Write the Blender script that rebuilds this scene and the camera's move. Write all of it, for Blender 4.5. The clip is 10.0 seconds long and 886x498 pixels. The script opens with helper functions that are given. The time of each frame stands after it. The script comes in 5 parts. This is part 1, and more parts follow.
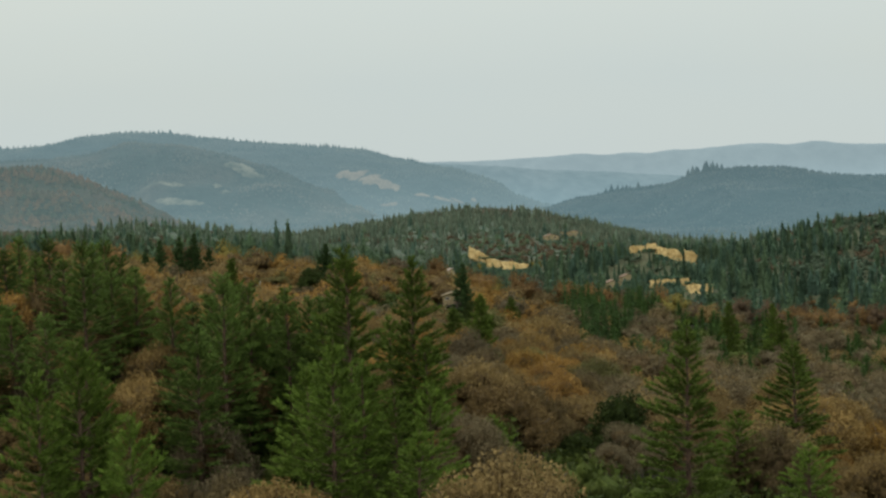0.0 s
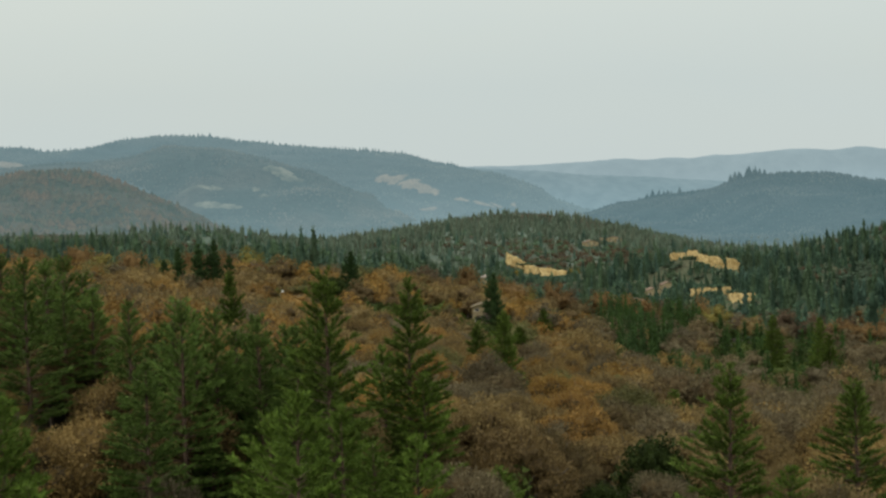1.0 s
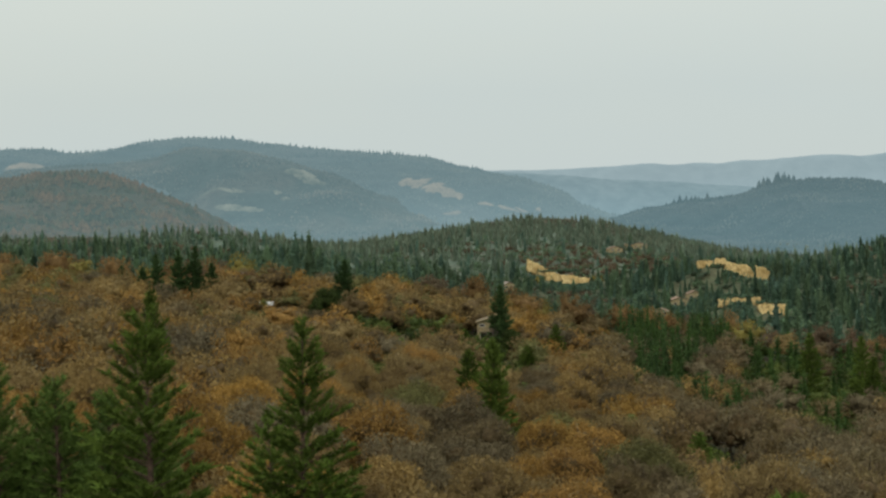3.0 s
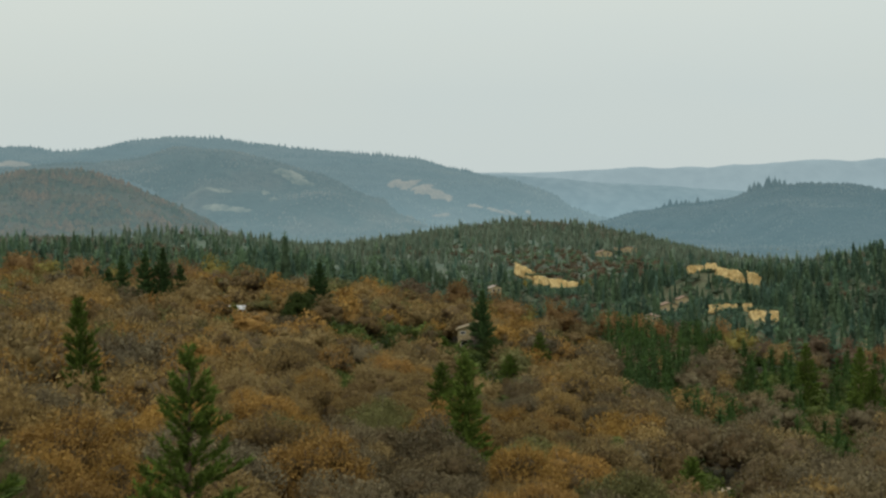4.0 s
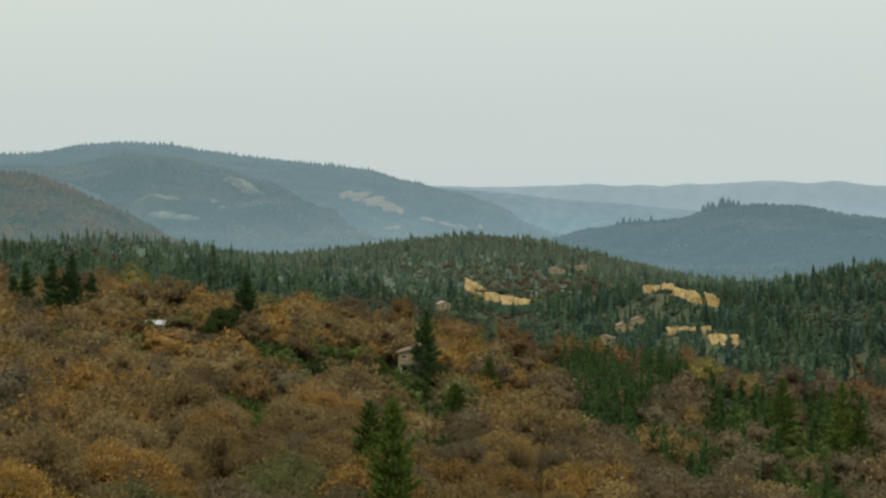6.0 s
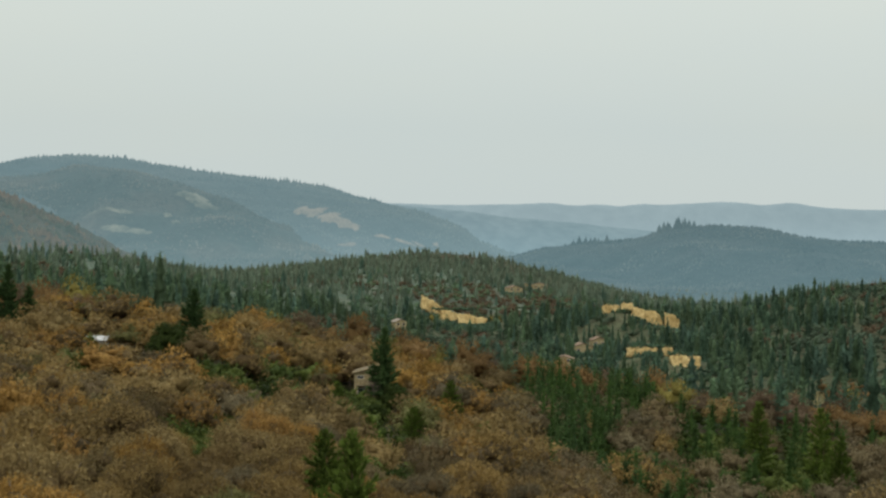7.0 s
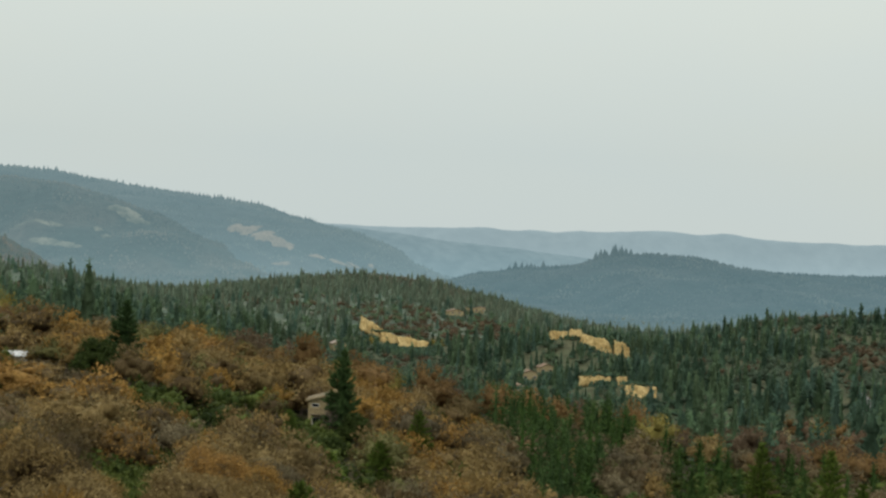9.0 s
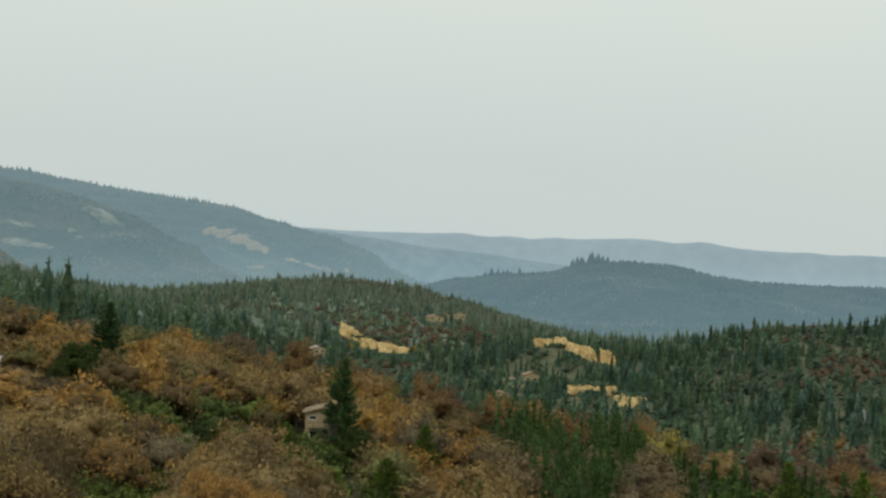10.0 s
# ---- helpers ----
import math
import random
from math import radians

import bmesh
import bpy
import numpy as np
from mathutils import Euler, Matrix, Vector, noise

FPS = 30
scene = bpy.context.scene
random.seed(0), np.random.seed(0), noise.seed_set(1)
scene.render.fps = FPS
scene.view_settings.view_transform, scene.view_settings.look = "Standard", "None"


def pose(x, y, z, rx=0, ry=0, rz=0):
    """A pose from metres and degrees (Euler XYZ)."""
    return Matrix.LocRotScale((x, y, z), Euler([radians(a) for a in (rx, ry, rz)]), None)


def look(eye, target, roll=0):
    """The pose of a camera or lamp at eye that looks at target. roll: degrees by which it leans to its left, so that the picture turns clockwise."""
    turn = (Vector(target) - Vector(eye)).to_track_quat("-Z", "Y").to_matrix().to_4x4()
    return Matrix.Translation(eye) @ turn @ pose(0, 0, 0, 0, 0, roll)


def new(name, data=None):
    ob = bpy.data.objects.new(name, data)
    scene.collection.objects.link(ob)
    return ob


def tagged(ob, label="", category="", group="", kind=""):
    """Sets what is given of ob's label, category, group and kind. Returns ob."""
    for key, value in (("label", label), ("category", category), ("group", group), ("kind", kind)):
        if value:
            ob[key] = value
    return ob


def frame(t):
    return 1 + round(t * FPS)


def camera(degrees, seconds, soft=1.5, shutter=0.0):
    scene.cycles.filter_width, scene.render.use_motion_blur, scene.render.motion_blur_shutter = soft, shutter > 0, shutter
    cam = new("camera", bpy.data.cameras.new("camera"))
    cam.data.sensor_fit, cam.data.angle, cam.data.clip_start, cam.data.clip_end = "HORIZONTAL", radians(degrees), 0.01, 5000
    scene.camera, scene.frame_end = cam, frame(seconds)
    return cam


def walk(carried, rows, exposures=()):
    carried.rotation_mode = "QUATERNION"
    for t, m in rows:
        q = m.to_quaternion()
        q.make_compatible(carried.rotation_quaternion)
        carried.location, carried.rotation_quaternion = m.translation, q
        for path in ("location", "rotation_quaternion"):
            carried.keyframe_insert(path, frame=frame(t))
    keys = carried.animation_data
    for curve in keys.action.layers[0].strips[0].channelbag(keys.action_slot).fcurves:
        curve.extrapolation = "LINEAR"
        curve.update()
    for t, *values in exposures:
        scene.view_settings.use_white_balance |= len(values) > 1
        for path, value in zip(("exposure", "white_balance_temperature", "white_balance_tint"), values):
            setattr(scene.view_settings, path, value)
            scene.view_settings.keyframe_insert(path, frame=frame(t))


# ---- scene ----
cam = camera(30, 10.0, soft=2.45, shutter=0.3)
PATH = [
    (0.0, look((0.02, 0.00, 60.02), (0.15, 999.16, 19.09), -2.23)),
    (0.5, look((1.68, 11.37, 60.20), (-10.26, 1010.52, 20.68), -2.10)),
    (1.0, look((3.30, 22.79, 60.29), (-21.12, 1021.79, 22.89), -2.01)),
    (1.5, look((4.80, 34.45, 60.26), (-31.55, 1033.16, 24.91), -1.92)),
    (2.0, look((6.21, 46.21, 60.11), (-34.59, 1044.78, 25.55), -1.86)),
    (3.5, look((9.67, 78.30, 59.43), (-28.32, 1077.00, 25.29), -1.46)),
    (4.0, look((10.47, 88.78, 59.21), (-23.84, 1087.64, 25.87), -1.16)),
    (4.5, look((11.12, 99.52, 59.07), (-18.98, 1098.54, 26.82), -0.83)),
    (5.0, look((11.51, 109.89, 58.83), (-13.03, 1109.13, 28.36), -0.47)),
    (5.5, look((11.61, 120.36, 58.51), (-4.74, 1119.83, 30.34), -0.15)),
    (7.0, look((10.15, 151.33, 56.83), (32.37, 1150.98, 42.55), 0.89)),
    (7.5, look((9.05, 161.99, 56.05), (44.43, 1161.35, 50.09), 1.19)),
    (8.0, look((7.69, 172.73, 55.31), (52.30, 1171.72, 51.53), 1.56)),
    (8.5, look((5.90, 183.51, 54.59), (60.04, 1182.04, 52.95), 1.93)),
    (9.0, look((3.92, 193.96, 53.99), (66.78, 1191.99, 55.09), 2.38)),
    (9.5, look((1.68, 204.88, 53.45), (72.51, 1202.37, 57.17), 2.77)),
    (10.0, look((-0.92, 215.89, 53.04), (77.81, 1212.77, 58.38), 3.01)),
]
walk(cam, PATH)

# ---- sky and light: a bright, thinly overcast late-autumn sky ----
SUN_ELEVATION, SUN_TURN = radians(48), radians(215)
world = bpy.data.worlds.new("overcast_sky")
scene.world = world
world.use_nodes = True
wn, wl = world.node_tree.nodes, world.node_tree.links
wn.clear()
w_out = wn.new("ShaderNodeOutputWorld")
w_coord = wn.new("ShaderNodeTexCoord")
w_sep = wn.new("ShaderNodeSeparateXYZ")
w_ramp = wn.new("ShaderNodeValToRGB")
w_ramp.color_ramp.elements[0].position = 0.0
w_ramp.color_ramp.elements[0].color = (0.585, 0.640, 0.625, 1)
w_ramp.color_ramp.elements[1].position = 1.0
w_ramp.color_ramp.elements[1].color = (2.0, 2.06, 2.0, 1)
for place, colour in ((0.06, (0.600, 0.650, 0.625)), (0.16, (0.70, 0.745, 0.70)), (0.35, (0.95, 0.99, 0.94))):
    stop = w_ramp.color_ramp.elements.new(place)
    stop.color = (*colour, 1)
w_map = wn.new("ShaderNodeMapping")
w_map.inputs["Scale"].default_value = (1.0, 1.0, 4.0)
w_cloud = wn.new("ShaderNodeTexNoise")
w_cloud.inputs["Scale"].default_value = 2.2
w_cloud.inputs["Detail"].default_value = 3.0
w_tint = wn.new("ShaderNodeMix")
w_tint.data_type = "RGBA"
w_tint.inputs["A"].default_value = (0.93, 0.985, 1.04, 1)
w_tint.inputs["B"].default_value = (1.05, 1.03, 0.97, 1)
w_mul = wn.new("ShaderNodeMix")
w_mul.data_type, w_mul.blend_type = "RGBA", "MULTIPLY"
w_mul.inputs["Factor"].default_value = 1.0
w_veil = wn.new("ShaderNodeBackground")
w_veil.inputs["Strength"].default_value = 1.02
w_sky = wn.new("ShaderNodeTexSky")
w_sky.sky_type, w_sky.sun_disc = "NISHITA", False
w_sky.sun_elevation, w_sky.sun_rotation = SUN_ELEVATION, SUN_TURN
w_blue = wn.new("ShaderNodeBackground")
w_blue.inputs["Strength"].default_value = 0.05
w_mix = wn.new("ShaderNodeMixShader")
w_mix.inputs["Fac"].default_value = 0.06
wl.new(w_coord.outputs["Generated"], w_sep.inputs[0])
wl.new(w_sep.outputs["Z"], w_ramp.inputs["Fac"])
wl.new(w_coord.outputs["Generated"], w_map.inputs["Vector"])
wl.new(w_map.outputs["Vector"], w_cloud.inputs["Vector"])
wl.new(w_cloud.outputs["Fac"], w_tint.inputs["Factor"])
wl.new(w_ramp.outputs["Color"], w_mul.inputs["A"])
wl.new(w_tint.outputs["Result"], w_mul.inputs["B"])
wl.new(w_mul.outputs["Result"], w_veil.inputs["Color"])
wl.new(w_sky.outputs["Color"], w_blue.inputs["Color"])
wl.new(w_veil.outputs["Background"], w_mix.inputs[1])
wl.new(w_blue.outputs["Background"], w_mix.inputs[2])
wl.new(w_mix.outputs["Shader"], w_out.inputs["Surface"])

sun_lamp = bpy.data.lights.new("sun", "SUN")
sun_lamp.energy, sun_lamp.angle, sun_lamp.color = 0.9, radians(20), (1.0, 0.95, 0.87)
sun = new("sun", sun_lamp)
sun.matrix_world = look((math.sin(SUN_TURN) * 100, -abs(math.cos(SUN_TURN)) * 100, math.tan(SUN_ELEVATION) * 100), (0, 0, 0))


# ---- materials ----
def haze_emission(n, l, geo, glow):
    """Blue haze put in as emission on a distant backdrop hill's surface, stronger low down in the basin."""
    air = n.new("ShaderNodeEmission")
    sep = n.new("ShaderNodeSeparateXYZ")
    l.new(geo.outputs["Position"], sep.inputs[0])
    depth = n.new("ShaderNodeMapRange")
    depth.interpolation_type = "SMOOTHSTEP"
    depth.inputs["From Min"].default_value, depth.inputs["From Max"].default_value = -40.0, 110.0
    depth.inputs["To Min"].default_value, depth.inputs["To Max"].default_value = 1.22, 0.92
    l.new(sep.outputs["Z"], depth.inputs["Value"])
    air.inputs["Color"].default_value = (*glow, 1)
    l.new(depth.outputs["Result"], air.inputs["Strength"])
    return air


def leafy(name, dark, light, patch=0.05, other=None, thin=0.2, glow=None, mottle=1.6, spread=0.26, each=0.7):
    """Foliage: colour varies from spray to spray, and in patches over the hillside."""
    m = bpy.data.materials.new(name)
    m.use_nodes = True
    n, l = m.node_tree.nodes, m.node_tree.links
    n.clear()
    out = n.new("ShaderNodeOutputMaterial")
    geo = n.new("ShaderNodeNewGeometry")
    mix = n.new("ShaderNodeMix")
    mix.data_type = "RGBA"
    mix.inputs["A"].default_value, mix.inputs["B"].default_value = (*dark, 1), (*light, 1)
    l.new(geo.outputs["Random Per Island"], mix.inputs["Factor"])
    noise_n = n.new("ShaderNodeTexNoise")
    noise_n.inputs["Scale"].default_value = patch
    noise_n.inputs["Detail"].default_value = 3.0
    l.new(geo.outputs["Position"], noise_n.inputs["Vector"])
    ramp = n.new("ShaderNodeValToRGB")
    ramp.color_ramp.elements[0].position, ramp.color_ramp.elements[1].position = 0.38, 0.64
    l.new(noise_n.outputs["Fac"], ramp.inputs["Fac"])
    hue = n.new("ShaderNodeMix")
    hue.data_type = "RGBA"
    hue.inputs["B"].default_value = (*(other or light), 1)
    l.new(mix.outputs["Result"], hue.inputs["A"])
    info = n.new("ShaderNodeObjectInfo")
    tint = n.new("ShaderNodeAttribute")
    tint.attribute_name = "tint"
    tree = n.new("ShaderNodeMath")
    tree.operation = "ADD"
    l.new(info.outputs["Random"], tree.inputs[0])
    l.new(tint.outputs["Fac"], tree.inputs[1])
    own = n.new("ShaderNodeMath")
    own.operation = "FRACT"
    l.new(tree.outputs["Value"], own.inputs[0])
    often = n.new("ShaderNodeMath")
    often.operation = "MULTIPLY"
    often.inputs[1].default_value = 7.31
    l.new(own.outputs["Value"], often.inputs[0])
    leaning = n.new("ShaderNodeMath")
    leaning.operation = "FRACT"
    l.new(often.outputs["Value"], leaning.inputs[0])
    half = n.new("ShaderNodeMath")
    half.operation = "MULTIPLY"
    half.inputs[1].default_value = each
    l.new(leaning.outputs["Value"], half.inputs[0])
    fac = n.new("ShaderNodeMath")
    fac.operation = "MULTIPLY_ADD"
    fac.inputs[1].default_value = 0.95 - each if other else 0.25
    l.new(ramp.outputs["Color"], fac.inputs[0])
    l.new(half.outputs["Value"], fac.inputs[2])
    l.new(fac.outputs["Value"], hue.inputs["Factor"])
    span = n.new("ShaderNodeMapRange")
    span.inputs["To Min"].default_value, span.inputs["To Max"].default_value = 1 - spread, 1 + spread
    l.new(own.outputs["Value"], span.inputs["Value"])
    scale = n.new("ShaderNodeVectorMath")
    scale.operation = "SCALE"
    l.new(hue.outputs["Result"], scale.inputs[0])
    fine = n.new("ShaderNodeTexNoise")
    fine.inputs["Scale"].default_value, fine.inputs["Detail"].default_value = mottle, 4.0
    upright = n.new("ShaderNodeVectorMath")
    upright.operation = "MULTIPLY"
    upright.inputs[1].default_value = (1.0, 1.0, 0.3)
    l.new(geo.outputs["Position"], upright.inputs[0])
    l.new(upright.outputs["Vector"], fine.inputs["Vector"])
    fleck = n.new("ShaderNodeMapRange")
    fleck.inputs["From Min"].default_value, fleck.inputs["From Max"].default_value = 0.32, 0.68
    fleck.inputs["To Min"].default_value, fleck.inputs["To Max"].default_value = 0.70, 1.28
    l.new(fine.outputs["Fac"], fleck.inputs["Value"])
    both_tones = n.new("ShaderNodeMath")
    both_tones.operation = "MULTIPLY"
    l.new(span.outputs["Result"], both_tones.inputs[0])
    l.new(fleck.outputs["Result"], both_tones.inputs[1])
    l.new(both_tones.outputs["Value"], scale.inputs["Scale"])
    face = n.new("ShaderNodeBsdfPrincipled")
    face.inputs["Roughness"].default_value = 0.75
    face.inputs["Specular IOR Level"].default_value = 0.08
    l.new(scale.outputs["Vector"], face.inputs["Base Color"])
    ruffle = n.new("ShaderNodeTexNoise")
    ruffle.inputs["Scale"].default_value, ruffle.inputs["Detail"].default_value = mottle * 1.5, 4.0
    l.new(upright.outputs["Vector"], ruffle.inputs["Vector"])
    relief = n.new("ShaderNodeBump")
    relief.inputs["Strength"].default_value, relief.inputs["Distance"].default_value = 1.0, 0.9 / mottle
    l.new(ruffle.outputs["Fac"], relief.inputs["Height"])
    l.new(relief.outputs["Normal"], face.inputs["Normal"])
    back = n.new("ShaderNodeBsdfTranslucent")
    l.new(scale.outputs["Vector"], back.inputs["Color"])
    both = n.new("ShaderNodeMixShader")
    both.inputs["Fac"].default_value = thin
    l.new(face.outputs["BSDF"], both.inputs[1])
    l.new(back.outputs["BSDF"], both.inputs[2])
    last = both.outputs["Shader"]
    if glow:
        # haze imitated by emission added to the surface of distant backdrop hills
        air = haze_emission(n, l, geo, glow)
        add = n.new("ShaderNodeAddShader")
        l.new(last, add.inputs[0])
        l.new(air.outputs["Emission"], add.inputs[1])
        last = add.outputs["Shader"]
    l.new(last, out.inputs["Surface"])
    return m


def earthy(name, low, high, scale, fine=8.0, rough=0.9, bump=0.4, third=None, glow=None, gloss=0.06):
    """Soil, bark, rock and painted walls: two scales of noise in colour and relief."""
    m = bpy.data.materials.new(name)
    m.use_nodes = True
    n, l = m.node_tree.nodes, m.node_tree.links
    face, out = n["Principled BSDF"], n["Material Output"]
    face.inputs["Roughness"].default_value = rough
    face.inputs["Specular IOR Level"].default_value = gloss
    geo = n.new("ShaderNodeNewGeometry")
    coarse = n.new("ShaderNodeTexNoise")
    coarse.inputs["Scale"].default_value = scale
    coarse.inputs["Detail"].default_value = 5.0
    grain = n.new("ShaderNodeTexNoise")
    grain.inputs["Scale"].default_value = scale * fine
    grain.inputs["Detail"].default_value = 4.0
    l.new(geo.outputs["Position"], coarse.inputs["Vector"])
    l.new(geo.outputs["Position"], grain.inputs["Vector"])
    ramp = n.new("ShaderNodeValToRGB")
    ramp.color_ramp.elements[0].position, ramp.color_ramp.elements[1].position = 0.35, 0.66
    ramp.color_ramp.elements[0].color, ramp.color_ramp.elements[1].color = (*low, 1), (*high, 1)
    if third:
        stop = ramp.color_ramp.elements.new(0.5)
        stop.color = (*third, 1)
    l.new(coarse.outputs["Fac"], ramp.inputs["Fac"])
    span = n.new("ShaderNodeMapRange")
    span.inputs["From Min"].default_value, span.inputs["From Max"].default_value = 0.3, 0.7
    span.inputs["To Min"].default_value, span.inputs["To Max"].default_value = 0.65, 1.3
    l.new(grain.outputs["Fac"], span.inputs["Value"])
    shade = n.new("ShaderNodeVectorMath")
    shade.operation = "SCALE"
    l.new(ramp.outputs["Color"], shade.inputs[0])
    l.new(span.outputs["Result"], shade.inputs["Scale"])
    l.new(shade.outputs["Vector"], face.inputs["Base Color"])
    relief = n.new("ShaderNodeBump")
    relief.inputs["Strength"].default_value = bump
    relief.inputs["Distance"].default_value = 0.5 / (scale * fine)
    l.new(grain.outputs["Fac"], relief.inputs["Height"])
    l.new(relief.outputs["Normal"], face.inputs["Normal"])
    # haze again as emission over the surface, for backdrop hills only
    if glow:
        air = haze_emission(n, l, geo, glow)
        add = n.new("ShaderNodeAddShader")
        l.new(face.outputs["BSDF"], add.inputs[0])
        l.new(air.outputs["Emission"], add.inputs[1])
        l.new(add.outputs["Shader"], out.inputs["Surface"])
    return m


OAK_BARK = earthy("oak_bark", (0.08, 0.065, 0.05), (0.17, 0.14, 0.11), 1.5)
PINE_BARK = earthy("pine_bark", (0.05, 0.035, 0.025), (0.13, 0.085, 0.06), 2.0)
OAK_RUST = leafy("oak_leaves_rust", (0.169, 0.110, 0.037), (0.254, 0.167, 0.056), 0.05, (0.186, 0.137, 0.060))
OAK_GOLD = leafy("oak_leaves_gold", (0.199, 0.116, 0.028), (0.301, 0.179, 0.044), 0.05, (0.229, 0.131, 0.041))
OAK_TAN = leafy("oak_leaves_tan", (0.113, 0.081, 0.036), (0.171, 0.121, 0.052), 0.05, (0.145, 0.095, 0.036))
OAK_OLIVE = leafy("oak_leaves_olive", (0.085, 0.083, 0.032), (0.134, 0.127, 0.046), 0.05)
OAK_DARK = leafy("oak_leaves_dark_brown", (0.104, 0.077, 0.036), (0.152, 0.114, 0.056), 0.05, (0.127, 0.106, 0.063))
OAK_GREY = leafy("oak_twigs_grey", (0.101, 0.080, 0.039), (0.145, 0.115, 0.056), 0.05, (0.133, 0.092, 0.036))
# inner crown twigs, coloured dark to paint the shade inside the crown
OAK_TWIG_SHADE = leafy("oak_twig_shade_mass", (0.075, 0.055, 0.030), (0.116, 0.085, 0.045), 0.05, (0.108, 0.071, 0.029), mottle=3.0)
OAK_LEAVES = (OAK_RUST, OAK_GOLD, OAK_TAN, OAK_OLIVE, OAK_DARK, OAK_GREY)
NEEDLES = leafy("pine_needles", (0.047, 0.071, 0.013), (0.103, 0.150, 0.026), 0.3)
NEEDLES_DEEP = leafy("deep_green_pine_needles", (0.044, 0.075, 0.018), (0.107, 0.161, 0.034), 0.3)
NEEDLES_DARK = leafy("dark_conifer_needles", (0.028, 0.055, 0.019), (0.063, 0.107, 0.035), 0.3)
NEEDLES_FRESH = leafy("pine_needles_fresh", (0.056, 0.093, 0.015), (0.125, 0.189, 0.030), 0.3)
PALE_LEAVES = leafy("thin_yellow_green_leaves", (0.085, 0.100, 0.030), (0.140, 0.150, 0.050), 0.2)
SHRUB = leafy("manzanita_leaves", (0.037, 0.054, 0.011), (0.075, 0.095, 0.022), 0.15)
LIVE_OAK = leafy("live_oak_leaves", (0.017, 0.028, 0.006), (0.039, 0.056, 0.013), 0.3)
# valley needle and shrub tones carry painted haze: lifted, blued, thin raised
VALLEY_NEEDLES_HAZED = leafy("valley_conifer_needles_hazed", (0.084, 0.139, 0.073), (0.120, 0.187, 0.100), 0.012, (0.113, 0.161, 0.089), thin=0.42, mottle=0.7)
VALLEY_DARK_HAZED = leafy("valley_dark_conifer_needles_hazed", (0.057, 0.103, 0.064), (0.085, 0.142, 0.089), 0.012, thin=0.42, mottle=0.7)
VALLEY_BLUE_HAZED = leafy("valley_blue_conifer_needles_hazed", (0.072, 0.126, 0.091), (0.104, 0.171, 0.123), 0.012, thin=0.42, mottle=0.7)
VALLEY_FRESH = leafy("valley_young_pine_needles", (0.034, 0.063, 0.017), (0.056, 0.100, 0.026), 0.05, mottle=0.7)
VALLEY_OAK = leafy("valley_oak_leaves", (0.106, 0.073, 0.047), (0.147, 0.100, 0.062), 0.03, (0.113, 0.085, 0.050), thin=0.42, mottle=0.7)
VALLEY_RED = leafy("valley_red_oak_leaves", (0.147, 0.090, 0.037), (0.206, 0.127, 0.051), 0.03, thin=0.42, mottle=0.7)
VALLEY_SHRUB_HAZED = leafy("valley_shrub_leaves_hazed", (0.063, 0.092, 0.060), (0.095, 0.130, 0.084), 0.03, thin=0.42, mottle=0.7)
# ridge tones lifted further and greyed, painting the thicker haze of distance
RIDGE_NEEDLES_HAZED = leafy("ridge_conifer_needles_hazed", (0.129, 0.175, 0.124), (0.163, 0.212, 0.146), 0.006, (0.170, 0.184, 0.125), thin=0.42, spread=0.2, each=0.3, mottle=0.3)
RIDGE_DARK_HAZED = leafy("ridge_dark_conifer_needles_hazed", (0.137, 0.184, 0.131), (0.172, 0.221, 0.153), 0.006, thin=0.42, spread=0.2, each=0.3, mottle=0.3)
RIDGE_OAK_HAZED = leafy("ridge_oak_leaves_hazed", (0.133, 0.134, 0.097), (0.162, 0.153, 0.108), 0.012, (0.174, 0.143, 0.103), thin=0.42, spread=0.2, each=0.3, mottle=0.3)
RIDGE_SHRUB_HAZED = leafy("ridge_shrub_leaves_hazed", (0.098, 0.125, 0.092), (0.126, 0.151, 0.107), 0.02, thin=0.42, spread=0.2, each=0.3, mottle=0.3)
DEAD_WOOD = earthy("pale_dead_wood", (0.34, 0.27, 0.13), (0.50, 0.41, 0.21), 0.8)
YELLOW_LEAVES = leafy("yellow_leaves", (0.130, 0.107, 0.027), (0.190, 0.159, 0.043), 0.05, mottle=0.7)
SOIL = earthy("leaf_litter_soil", (0.029, 0.024, 0.013), (0.058, 0.047, 0.027), 0.06, 14, third=(0.037, 0.035, 0.019))
# both floors lifted in colour so that gaps between trees look hazy
VALLEY_FLOOR_HAZED = earthy("shrubby_valley_floor_hazed", (0.050, 0.058, 0.034), (0.079, 0.076, 0.044), 0.03, 9, third=(0.061, 0.067, 0.038))
RIDGE_FLOOR_HAZED = earthy("haze_tinted_forest_floor", (0.072, 0.097, 0.073), (0.102, 0.112, 0.082), 0.02, 9, third=(0.084, 0.105, 0.077))
BANK = earthy("pale_cut_earth", (0.250, 0.172, 0.066), (0.420, 0.318, 0.148), 0.16, 6, bump=0.8)
BARE = earthy("bare_ground", (0.202, 0.149, 0.093), (0.298, 0.240, 0.167), 0.2, 8)
ROCK = earthy("grey_rock", (0.144, 0.144, 0.137), (0.331, 0.331, 0.317), 0.3, 8)
STUCCO = earthy("tan_stucco", (0.284, 0.226, 0.121), (0.338, 0.271, 0.158), 0.8, 10, bump=0.1)
WHITE_PAINT = earthy("white_paint", (0.576, 0.568, 0.536), (0.656, 0.648, 0.624), 0.8, 8, rough=0.5, bump=0.05)
WHITE_METAL = earthy("white_metal_roof", (0.34, 0.34, 0.33), (0.41, 0.41, 0.40), 0.5, 6, rough=0.4, bump=0.05, gloss=0.3)
